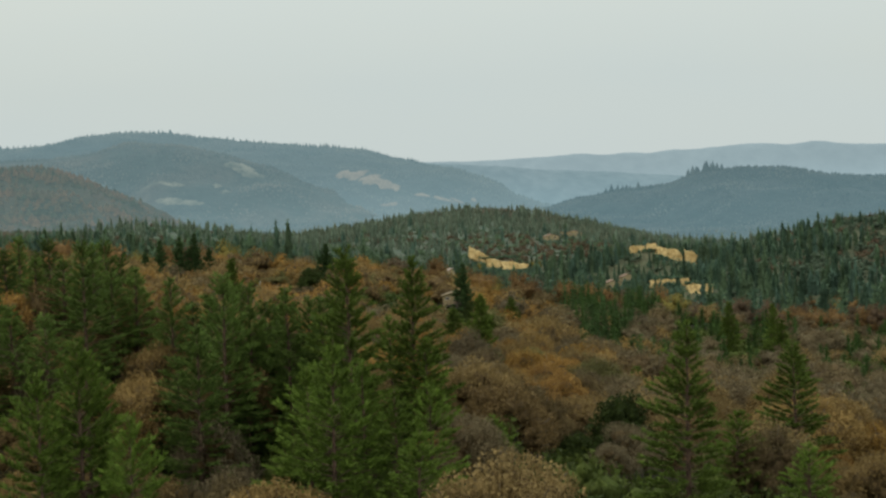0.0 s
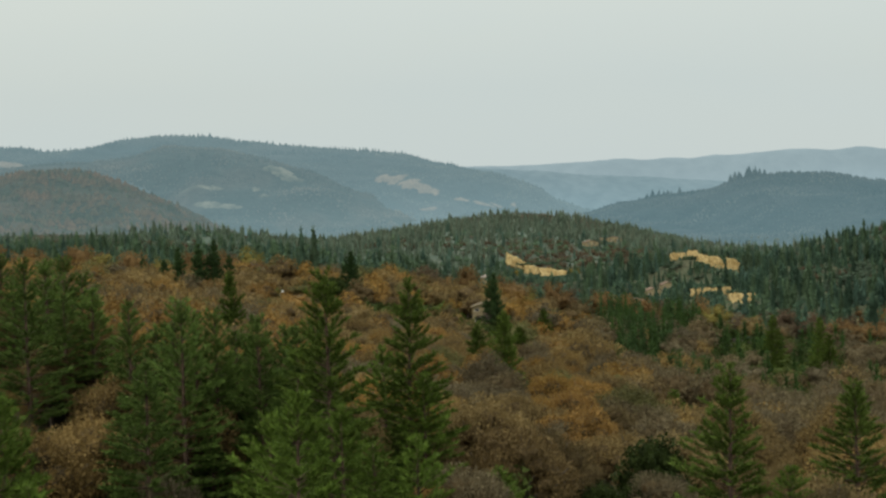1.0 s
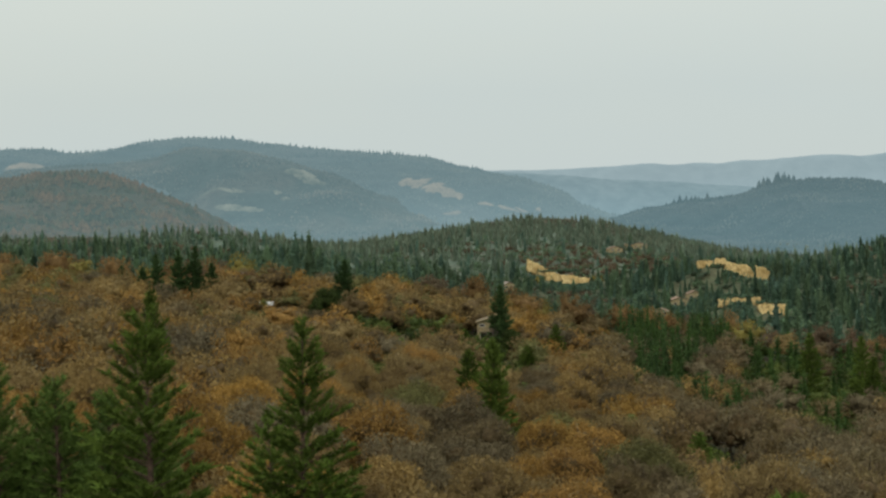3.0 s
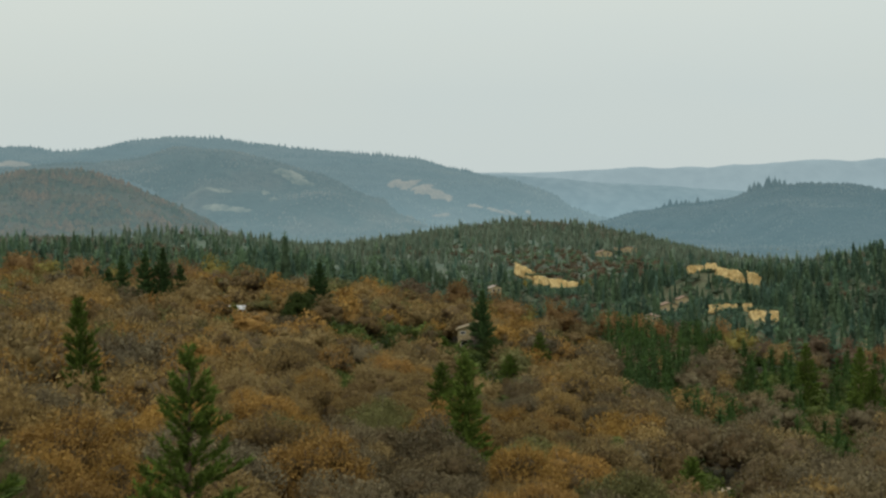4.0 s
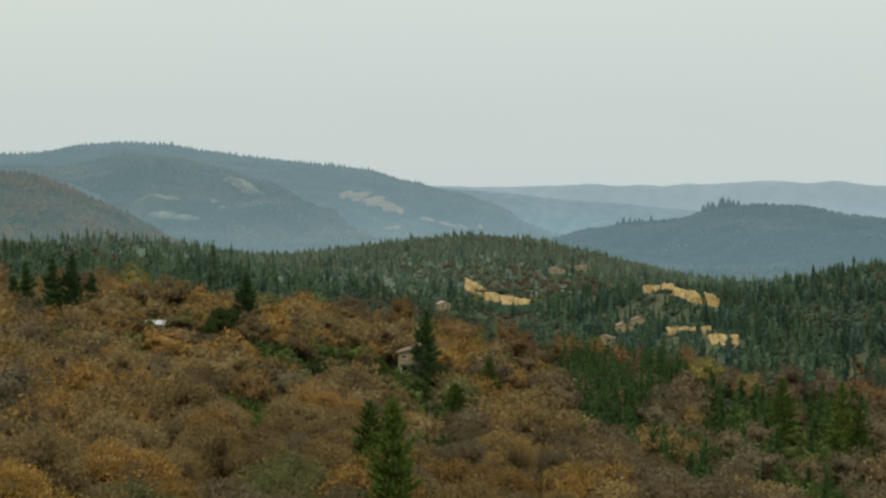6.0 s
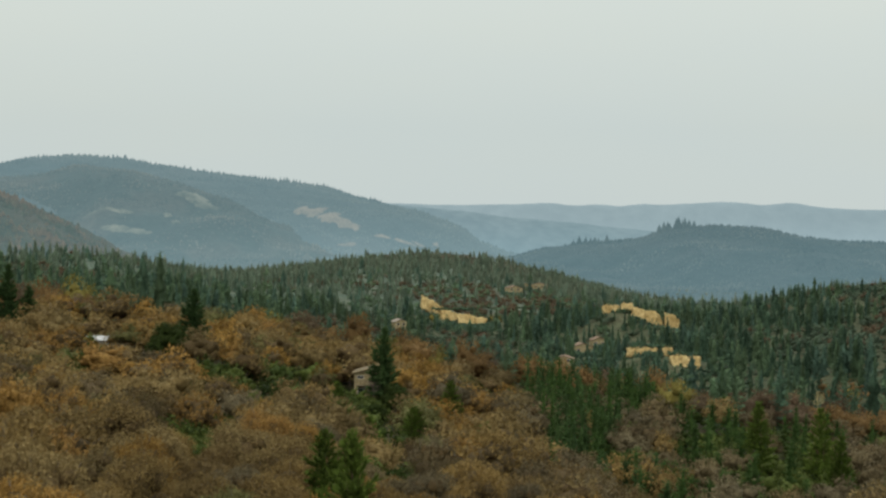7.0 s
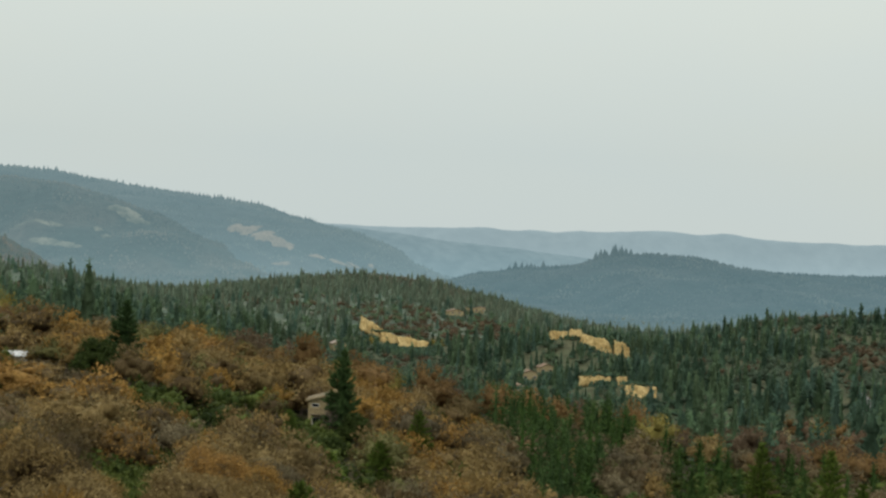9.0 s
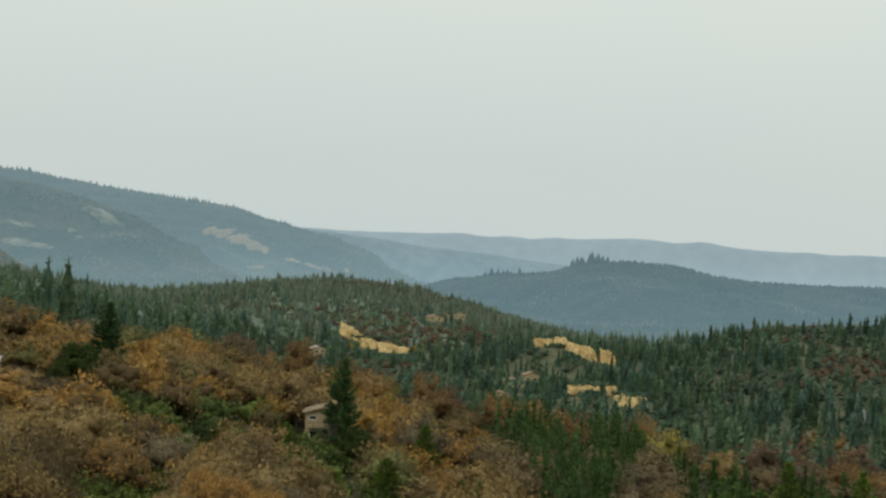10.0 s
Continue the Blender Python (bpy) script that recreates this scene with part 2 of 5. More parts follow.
ROOFING = earthy("grey_brown_shingle", (0.20, 0.16, 0.13), (0.32, 0.27, 0.22), 0.9, 9)
TAN_ROOF = earthy("tan_brown_roofing", (0.132, 0.102, 0.066), (0.198, 0.162, 0.108), 0.9, 9)
ROOF_TILE = earthy("terracotta_roofing", (0.178, 0.122, 0.087), (0.228, 0.164, 0.120), 0.9, 9)
DARK_GLASS = earthy("dark_window_glass", (0.012, 0.014, 0.016), (0.02, 0.024, 0.028), 1.0, 3, rough=0.08, bump=0.0, gloss=0.5)
# emission colours that imitate haze on the backdrop hills and their trees
HAZE_LEFT, HAZE_SPUR, HAZE_MOUNTAIN, HAZE_KNOLL = (0.070, 0.104, 0.109), (0.110, 0.170, 0.187), (0.138, 0.211, 0.234), (0.078, 0.131, 0.149)
HILL_LEFT = earthy("left_hill_woodland", (0.014, 0.023, 0.016), (0.039, 0.032, 0.022), 0.014, 9, third=(0.022, 0.027, 0.018), glow=HAZE_LEFT)
HILL_LEFT_TREES = leafy("left_hill_trees", (0.022, 0.044, 0.028), (0.052, 0.068, 0.042), 0.018, (0.150, 0.088, 0.050), glow=HAZE_LEFT, thin=0.45, spread=0.08, each=0.12, mottle=0.2)
SPUR = earthy("mountain_spur_woodland", (0.010, 0.016, 0.014), (0.031, 0.029, 0.023), 0.0060, 10, third=(0.014, 0.020, 0.017), glow=HAZE_SPUR)
SPUR_TREES = leafy("mountain_spur_trees", (0.020, 0.033, 0.030), (0.040, 0.049, 0.041), 0.008, (0.120, 0.105, 0.082), glow=HAZE_SPUR, thin=0.45, spread=0.08, each=0.12, mottle=0.15)
MOUNTAIN = earthy("mountain_woodland", (0.008, 0.014, 0.014), (0.019, 0.022, 0.020), 0.0045, 10, third=(0.013, 0.018, 0.016), glow=HAZE_MOUNTAIN)
MOUNTAIN_TREES = leafy("mountain_trees", (0.020, 0.031, 0.030), (0.037, 0.048, 0.043), 0.006, (0.100, 0.098, 0.078), glow=HAZE_MOUNTAIN, thin=0.45, spread=0.08, each=0.12, mottle=0.15)
CLEARING = earthy("mountain_clearing", (0.076, 0.058, 0.041), (0.111, 0.082, 0.056), 0.02, 8, glow=HAZE_MOUNTAIN)
PALE_CLEARING = earthy("mountain_pale_clearing", (0.031, 0.035, 0.026), (0.099, 0.094, 0.071), 0.035, 6, glow=HAZE_SPUR)
KNOLL = earthy("wooded_knoll", (0.008, 0.014, 0.014), (0.018, 0.022, 0.021), 0.005, 10, third=(0.012, 0.018, 0.017), glow=HAZE_KNOLL)
KNOLL_TREES = leafy("knoll_trees", (0.018, 0.030, 0.028), (0.037, 0.048, 0.044), 0.006, (0.095, 0.098, 0.085), glow=HAZE_KNOLL, thin=0.45, spread=0.08, each=0.12, mottle=0.15)
# the ridges' blue is haze emission over a dark, nearly neutral base
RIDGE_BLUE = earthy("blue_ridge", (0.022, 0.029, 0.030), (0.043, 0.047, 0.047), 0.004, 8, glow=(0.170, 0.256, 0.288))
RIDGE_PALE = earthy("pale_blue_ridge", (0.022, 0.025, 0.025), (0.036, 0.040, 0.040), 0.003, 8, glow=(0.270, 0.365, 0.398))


# ---- helpers for meshes ----
def mesh_of(name, verts, tris, mats, slots=None, smooth=False):
    """A triangle mesh from arrays."""
    me = bpy.data.meshes.new(name)
    verts, tris = np.asarray(verts, np.float32), np.asarray(tris, np.int32)
    me.vertices.add(len(verts))
    me.vertices.foreach_set("co", verts.ravel())
    me.loops.add(tris.size)
    me.loops.foreach_set("vertex_index", tris.ravel())
    me.polygons.add(len(tris))
    me.polygons.foreach_set("loop_start", np.arange(0, tris.size, 3, dtype=np.int32))
    for m in mats:
        me.materials.append(m)
    if slots is not None:
        me.polygons.foreach_set("material_index", np.asarray(slots, np.int32))
    if smooth:
        me.polygons.foreach_set("use_smooth", np.ones(len(tris), bool))
    me.update(calc_edges=True)
    return me


def join(pieces):
    """Stacks (verts, tris) pairs."""
    vs, ts, base = [], [], 0
    for v, t in pieces:
        vs.append(v)
        ts.append(t + base)
        base += len(v)
    return np.concatenate(vs), np.concatenate(ts)


def tube(p, q, r0, r1, sides=5):
    """A tapered limb from p to q."""
    p, q = np.asarray(p, float), np.asarray(q, float)
    d = (q - p) / (np.linalg.norm(q - p) + 1e-9)
    a = np.cross(d, (0, 0, 1) if abs(d[2]) < 0.9 else (1, 0, 0))
    a /= np.linalg.norm(a)
    b = np.cross(d, a)
    ang = np.arange(sides) * 2 * np.pi / sides
    ring = np.cos(ang)[:, None] * a + np.sin(ang)[:, None] * b
    v = np.concatenate([p + ring * r0, q + ring * r1])
    i = np.arange(sides)
    j = (i + 1) % sides
    return v, np.concatenate([np.stack([i, j, j + sides], 1), np.stack([i, j + sides, i + sides], 1)])


def flakes(centres, out, size, rng, loose=0.45, slivers=0.22):
    """One small leaf spray, a triangle, at each centre, lying across the way out of the crown; some are thin twigs that point along it."""
    n = len(centres)
    f = out + rng.normal(0, loose, (n, 3))
    f /= np.linalg.norm(f, axis=1)[:, None]
    u = np.cross(f, rng.normal(size=(n, 3)))
    u /= np.linalg.norm(u, axis=1)[:, None]
    w = np.cross(f, u)
    s = size * rng.uniform(0.6, 1.3, (n, 1))
    broad = np.full((n, 1), 0.46)
    thin = rng.uniform(0, 1, n) < slivers
    broad[thin] = 0.09
    u[thin] = f[thin] + (0, 0, 0.5)
    w[thin] = np.cross(u[thin], rng.normal(size=(thin.sum(), 3)))
    w /= np.linalg.norm(w, axis=1)[:, None]
    s[thin] *= 2.0
    v = np.stack([centres - u * s * 0.5 - w * s * broad, centres - u * s * 0.5 + w * s * broad, centres + u * s * 0.6], 1)
    return v.reshape(-1, 3), np.arange(3 * n).reshape(-1, 3)


BALL = bmesh.new()
bmesh.ops.create_icosphere(BALL, subdivisions=2, radius=1.0)
BALL_V = np.array([v.co[:] for v in BALL.verts])
BALL_T = np.array([[v.index for v in f.verts] for f in BALL.faces])
BALL.free()
LUMP = bmesh.new()
bmesh.ops.create_icosphere(LUMP, subdivisions=1, radius=1.0)
LUMP_V = np.array([v.co[:] for v in LUMP.verts])
LUMP_T = np.array([[v.index for v in f.verts] for f in LUMP.faces])
LUMP.free()


def clump(centre, radius, rng, fine=True, flat=0.85):
    """An uneven leafy mass."""
    v, t = (BALL_V, BALL_T) if fine else (LUMP_V, LUMP_T)
    w = v * (1 + rng.normal(0, 0.11, (len(v), 1)))
    return centre + w * radius * (1, 1, flat), t


def part(name, me, parent, label=""):
    ob = new(name, me)
    ob.parent = parent
    if label:
        tagged(ob, label)
    return ob


def smooth_step(a, b, x):
    t = np.clip((x - a) / (b - a), 0, 1)
    return t * t * (3 - 2 * t)


def profile(x, start, step, heights):
    """A smooth line through evenly spaced heights."""
    h = np.asarray(heights, float)
    f = np.clip((np.asarray(x, float) - start) / step, 0, len(h) - 1.001)
    i = f.astype(int)
    s = f - i
    a, b = h[i], h[i + 1]
    return a + (b - a) * s * s * (3 - 2 * s) * 0.5 + (b - a) * s * 0.5


def ripple(x, y, size, seed):
    """Gentle rolling relief, between about -1 and 1."""
    rng = np.random.default_rng(seed)
    z = 0 * np.asarray(x, float)
    for k in range(9):
        a, f = rng.uniform(0, 2 * np.pi), rng.uniform(0.6, 2.4) / size
        z = z + np.sin((np.cos(a) * x + np.sin(a) * y) * f * 2 * np.pi + rng.uniform(0, 6.3)) / 4.5
    return z


# ---- the ground ----
def slope_height(x, y):
    """The oak-covered shoulder, falling to the right and away."""
    u, v = 1.4 * np.tanh(x / 140.0), np.clip((y - 330) / 200.0, -1.9, 1.25)
    z = 21.39 - 18.91 * u - 12.13 * v + 0.70 * u * u + 0.41 * u * v + 4.76 * v * v
    z = z + 0.56 * u**3 - 3.43 * u * u * v + 0.62 * u * v * v + 3.75 * v**3
    for bx, by, h, r in ((-22, 515, 3.6, 45), (-105, 565, -4.5, 35), (34, 560, -4.5, 30), (-62, 548, -3.0, 22), (-41, 165, 2.5, 25), (-20, 135, -3.0, 20), (-34, 88, -11.0, 42), (-47, 128, -8.5, 27), (40, 474, -3.0, 30)):
        z = z + h * np.exp(-((x - bx) ** 2 + (y - by) ** 2) / r**2)
    return z


VALLEY = ((-5.1, 29.9, -15.2, -3.7, 20.3), (-24.6, 34.9, -18.1, 1.6, 14.1), (10.0, 22.5, -12.6, 13.2, 22.9), (24.7, 9.6, 19.0, -13.4, -18.6), (12.7, -18.7, 23.1, 3.1, -63.5))


BANK_RISES = ((31, 1409, 4.4, 26), (45, 1394, -2.1, 26), (60, 1382, -3.6, 26), (146, 1238, 9.2, 32), (157, 1238, 7.1, 32), (134, 1011, 9.1, 34), (148, 1009, 6.4, 34), (154, 991, -1.5, 34), (256, 954, -1.9, 25), (171, 887, -1.3, 25))


# saddles and knuckles of the low hills: x, y, rise, reach across, reach along
SADDLES = ((-145, 1860, -15, 75, 260), (400, 2600, -15, 190, 420), (240, 1420, -15, 58, 150), (330, 1310, 6, 70, 120))


def valley_height(x, y):
    """The wooded basin with its low hills."""
    z = -12.0 + 0 * x
    for row, cy, ry in zip(VALLEY, (760, 1080, 1400, 1800, 2250), (230, 240, 280, 330, 380)):
        for h, cx in zip(row, (-520, -260, 0, 260, 520)):
            z = z + h * np.exp(-(((x - cx) / 230) ** 2) - ((y - cy) / ry) ** 2)
    z = z + 9 * np.exp(-(((x + 270) / 75) ** 2) - ((y - 1550) / 110) ** 2) + 8 * np.exp(-(((x - 60) / 110) ** 2) - ((y - 2260) / 160) ** 2)
    z = z - 16 * np.exp(-(((x + 470) / 120) ** 2) - ((y - 1480) / 200) ** 2)
    for bx, by, h, r in BANK_RISES:
        z = z + h * np.exp(-((x - bx) ** 2 + (y - by) ** 2) / r**2)
    for bx, by, h, rx, ry in SADDLES:
        z = z + h * np.exp(-(((x - bx) / rx) ** 2) - ((y - by) / ry) ** 2)
    return z - 50 * smooth_step(2450, 3100, y)


def ground_height(x, y):
    w = smooth_step(575, 740, y)
    return slope_height(x, y) * (1 - w) + valley_height(x, y) * w


def sheet(name, xs, ys, height, mats, label, category, kind="structure"):
    """A relief sheet on a grid of rows, each row with its own spread."""
    nx, ny = xs.shape[1], len(ys)
    yy = np.repeat(ys[:, None], nx, 1)
    v = np.stack([xs, yy, height(xs, yy)], -1).reshape(-1, 3)
    i = (np.arange(ny - 1)[:, None] * nx + np.arange(nx - 1)).ravel()
    t = np.concatenate([np.stack([i, i + 1, i + nx + 1], 1), np.stack([i, i + nx + 1, i + nx], 1)])
    return tagged(new(name, mesh_of(name, v, t, mats, smooth=True)), label, category, "", kind)


g_rows = np.concatenate([np.linspace(-900, 60, 30), np.linspace(70, 640, 110), np.geomspace(648, 4960, 130)])
g_cols = np.sinh(np.linspace(-1.6, 1.6, 130)) / np.sinh(1.6)
ground = sheet("ground", g_cols[None] * (420 + 0.55 * np.abs(g_rows))[:, None], g_rows, lambda x, y: ground_height(x, y) + 0.5 * ripple(x, y, 25, 5), [SOIL, RIDGE_FLOOR_HAZED, VALLEY_FLOOR_HAZED],
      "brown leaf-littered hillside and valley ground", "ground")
# floors with haze in their colour take over beyond the oak slope
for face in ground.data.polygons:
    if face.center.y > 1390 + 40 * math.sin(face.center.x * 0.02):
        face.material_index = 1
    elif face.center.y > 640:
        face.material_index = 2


# ---- distant hills ----
def mountain_height(x, y):
    crest = profile(x, -1700, 100, (190, 196, 201, 203, 198, 201, 182, 189, 209, 216, 208, 194, 180, 171, 158, 149, 120, 98, 65, 15, -20, -40, -50, -50))
    right = smooth_step(60, 380, x)
    s = smooth_step(2950 + 800 * right, 4300, y)
    fold = ripple(x, y * 0.5, 620, 11) * 44 + ripple(x, y, 240, 12) * 13
    back = 1 - 0.5 * smooth_step(4330, 4700, y)
    base = -45 - 45 * right
    return base + (crest - base) * s * back + fold * 4 * s * (1 - s) * (crest > -40)


def spur_height(x, y):
    crest = profile(x - 0.32 * np.clip(3750 - y, 0, 800), -1300, 100, (60, 100, 135, 142, 142, 150, 174, 166, 141, 110, 62, -2, -40, -55, -60))
    s = smooth_step(2980, 3750, y)
    fold = ripple(x, y * 0.6, 300, 13) * 16 + ripple(x, y, 120, 14) * 5
    return -50 + (crest + 50) * s * (1 - 0.5 * smooth_step(3770, 4000, y)) + fold * 4 * s * (1 - s)


def knoll_height(x, y):
    crest = profile(x, 150, 100, (-37, -18, 8, 20, 31, 57, 67, 63, 42, 33, 32, 33, 35, 36, 36, 36, 36))
    s = smooth_step(3150, 4100, y)
    fold = ripple(x, y * 0.6, 400, 21) * 20 + ripple(x, y, 150, 22) * 6
    return -75 + (crest + 75) * s * (1 - 0.4 * smooth_step(4120, 4450, y)) + fold * 4 * s * (1 - s)


def blue_height(x, y):
    crest = profile(x, -300, 150, (124, 118, 108, 97, 80, 70, 56, 42, 30, 24, 22, 24, 28, 30))
    s = smooth_step(4250, 4600, y)
    return -80 + (crest + 80) * s + ripple(x, y, 260, 31) * 12 * s * (1 - s) * 2 + ripple(x, y, 50, 32) * 1.2


def pale_height(x, y):
    crest = profile(x, -500, 100, (124, 123, 122, 121, 119, 117, 114, 116, 119, 124, 119, 120, 125, 128, 134, 130, 133, 121, 119, 119, 119, 120, 121, 121, 120, 118, 118, 119))
    s = smooth_step(4580, 4780, y)
    return -80 + (crest + 80) * s + ripple(x, y, 240, 41) * 2.0 + ripple(x, y, 60, 42) * 1.0


def hill(name, x0, x1, y0, y1, nx, ny, height, mat, label):
    return sheet(name, np.repeat(np.linspace(x0, x1, nx)[None], ny, 0), np.linspace(y0, y1, ny), height, [mat], label, "hill")


def left_hill_height(x, y):
    crest = profile(x, -1300, 50, (60, 66, 72, 78, 82, 84, 86, 86, 85, 84, 85, 88, 93, 102, 103, 90, 71, 49, 17, -20, -30))
    s = np.exp(-(((y - 2420) / 400) ** 2))
    base = valley_height(x, y) - 8
    gully = ripple(x, y * 0.35, 130, 51) * 9 + ripple(x, y, 55, 52) * 3
    return base + np.maximum(crest - base, 0) * s + gully * 4 * s * (1 - s) * np.clip((crest - base) / 60, 0, 1)


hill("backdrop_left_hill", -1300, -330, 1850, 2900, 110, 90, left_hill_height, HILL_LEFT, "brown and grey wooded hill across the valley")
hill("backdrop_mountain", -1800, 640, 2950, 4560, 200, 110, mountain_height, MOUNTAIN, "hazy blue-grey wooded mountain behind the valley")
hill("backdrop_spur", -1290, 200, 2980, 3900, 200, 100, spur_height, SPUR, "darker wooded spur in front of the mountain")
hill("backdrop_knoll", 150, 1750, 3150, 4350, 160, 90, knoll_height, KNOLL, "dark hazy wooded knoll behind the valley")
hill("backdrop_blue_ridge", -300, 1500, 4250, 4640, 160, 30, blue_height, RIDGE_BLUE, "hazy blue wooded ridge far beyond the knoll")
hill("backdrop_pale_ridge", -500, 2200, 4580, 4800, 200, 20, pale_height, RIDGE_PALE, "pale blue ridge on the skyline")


# ---- trees ----
def spire(seed, tall, wide, sides, tiers, bow=0.8):
    """A ragged conifer of drooping tiers, for distances where single branches cannot be seen."""
    rng = np.random.default_rng(seed)
    rings, heights = [], []
    for k in range(tiers):
        s = 0.03 + 0.90 * (k / tiers) ** 0.9
        step = 0.9 / tiers
        rings += [wide * (1 - s) ** bow, wide * (1 - s - 0.75 * step) ** bow * 0.55]
        heights += [s, s + 0.72 * step]
    a = np.arange(sides) * 2 * np.pi / sides
    v = []
    for r, h in zip(rings, heights):
        rr = r * rng.uniform(0.62, 1.28, sides)
        turn = a + rng.normal(0, 0.15, sides)
        v.append(np.stack([np.cos(turn) * rr, np.sin(turn) * rr, (h + rng.normal(0, 0.016, sides)) * tall], 1))
    v = np.concatenate(v + [np.array([[0.0, 0.0, tall]])])
    t = []
    for k in range(len(rings) - 1):
        for i in range(sides):
            j = (i + 1) % sides
            p, q = k * sides, (k + 1) * sides
            t += [(p + i, p + j, q + j), (p + i, q + j, q + i)]
    top = len(v) - 1
    t += [(top - sides + i, top - sides + (i + 1) % sides, top) for i in range(sides)]
    return v, np.array(t)


def ragged(seed, tall, wide, sides, tiers, boughs, bow=0.8):
    """A slim spire with single boughs that stand out of it and break its outline."""
    rng = np.random.default_rng(seed)
    core = spire(seed, tall, wide * 0.72, sides, tiers, bow)
    s = rng.uniform(0.04, 0.97, boughs)
    turn = rng.uniform(0, 6.28, boughs)
    reach = wide * (1 - s) ** bow * rng.uniform(0.75, 1.25, boughs) + 0.25
    d = np.stack([np.cos(turn), np.sin(turn), rng.uniform(-0.35, 0.25, boughs) + 0.5 * s], 1)
    side = np.stack([-np.sin(turn), np.cos(turn), rng.uniform(-0.6, 0.6, boughs)], 1)
    p = np.stack([0 * s, 0 * s, s * tall], 1) + d * 0.25 * reach[:, None]
    half = (0.2 * reach + 0.25)[:, None]
    v = np.stack([p - side * half, p + side * half, p + d * 0.8 * reach[:, None]], 1).reshape(-1, 3)
    return join([core, (v, np.arange(3 * boughs).reshape(-1, 3))])


def pine_shapes(seed, tall, wide, bare=0.12, whorls=30, arms=6, blades=13, spray=0.52, bow=0.8, heart=(7, 8), step=0.27, broad=0.11, core=0.45):
    """Trunk, whorls of branches and needle tufts of one pine, as three (verts, tris) pairs."""
    rng = np.random.default_rng(seed)
    bend = rng.normal(0, 0.012, 2) * tall
    spine = lambda s: np.stack([bend[0] * s * s, bend[1] * s * s, s * tall], -1)
    steps = np.linspace(0, 1, 6)
    r0 = 0.011 * tall + 0.05
    trunk = join([tube(spine(a) - (0, 0, 1.2 * (a == 0)), spine(b), r0 * (1 - 0.93 * a), r0 * (1 - 0.93 * b), 7) for a, b in zip(steps[:-1], steps[1:])])
    limbs, tips = [], []
    side = rng.uniform(0, 6.28)
    for k in range(whorls):
        level = bare + (0.975 - bare) * ((k + rng.uniform(0, 0.7)) / whorls) ** 0.95
        swing, fullness = rng.uniform(0, 6.28), rng.uniform(0.82, 1.12)
        for a in range(arms):
            s = min(0.985, max(bare, level + rng.normal(0, 0.009)))
            turn = swing + a * 6.283 / arms + rng.uniform(-0.35, 0.35)
            reach = wide * (1 - s) ** bow * fullness * rng.uniform(0.6, 1.15) * (1 + 0.15 * math.cos(turn - side)) + 0.15
            if s < bare + 0.1:
                reach *= rng.uniform(0.45, 0.95)
            rise = math.radians(-10 + 58 * s**1.6 + rng.uniform(-8, 8))
            d = np.array([math.cos(turn) * math.cos(rise), math.sin(turn) * math.cos(rise), math.sin(rise)])
            p = spine(s)
            lift = np.array([0, 0, 0.16 * reach])
            limbs.append(tube(p, p + d * reach * 0.9 + lift * 0.8, 0.012 + 0.012 * reach, 0.008, 3))
            for f in np.arange(0.36 if reach > 0.8 else 0.15, 1.02, step / reach):
                c = p + d * reach * f + lift * f * f
                w = d * 0.9 + rng.normal(0, 0.55, (blades, 3)) * (1, 1, 0.55) + (0, 0, 0.34)
                tips.append((np.repeat(c[None], blades, 0), w, np.full(blades, (1.0 - 0.35 * s**3) * (0.75 + 0.35 * f))))
    c, w, grow = (np.concatenate([tip[q] for tip in tips]) for q in range(3))
    w /= np.linalg.norm(w, axis=1)[:, None]
    n = len(c)
    c = c + rng.normal(0, 0.05, (n, 3))
    across = np.cross(w, rng.normal(size=(n, 3)))
    across /= np.linalg.norm(across, axis=1)[:, None]
    long = spray * rng.uniform(0.6, 1.2, (n, 1)) * grow[:, None]
    v = np.stack([c - across * long * broad, c + across * long * broad, c + w * long], 1).reshape(-1, 3)
    green = [(v, np.arange(3 * n).reshape(-1, 3))]
    if core:
        inner = spire(seed, tall * (0.96 - bare), wide * core, *heart, bow + 0.1)
        green.append((inner[0] + (0, 0, bare * tall), inner[1]))
    return trunk, join(limbs), join(green)


def pine_meshes(seed, tall, wide, needles, **more):
    trunk, limbs, green = pine_shapes(seed, tall, wide, **more)
    return mesh_of("trunk", *join([trunk, limbs]), [PINE_BARK]), mesh_of("crown", *green, [needles])


def plant(kind, meshes, x, y, z, size, turn, label, category, group):
    """One tree as a thing: an Empty at its foot with its parts."""
    foot = tagged(new(kind), label, category, group)
    foot.matrix_world = Matrix.Translation((x, y, z)) @ Matrix.Rotation(turn, 4, "Z") @ Matrix.Diagonal((*size, 1))
    for name, me in meshes:
        part(name, me, foot)
    return foot


PINES = [pine_meshes(100 + k, 20.0, (4.2, 4.5, 3.9, 4.3, 4.7)[k], NEEDLES, bare=(0.12, 0.06, 0.16, 0.08, 0.05)[k], whorls=(32, 29, 33, 30, 28)[k], arms=7, bow=0.68, broad=0.13, core=0) for k in range(5)]
STAND_PINES = [pine_meshes(110 + k, 20.0, (4.0, 4.4, 3.8)[k], NEEDLES_DEEP, bare=(0.16, 0.10, 0.2)[k], whorls=(30, 28, 32)[k], bow=0.66, core=0) for k in range(3)]
FRESH_PINES = [pine_meshes(120 + k, 15.0, (3.9, 4.4, 4.0)[k], NEEDLES_FRESH, bare=0.03, whorls=26, bow=0.66, spray=0.5, core=0) for k in range(3)]
SMALL_PINES = [pine_meshes(140 + k, 12.0, (3.2, 3.5)[k], NEEDLES, bare=0.06, whorls=23, arms=6, blades=11, spray=0.62, bow=0.72, broad=0.15, core=0.3) for k in range(2)]
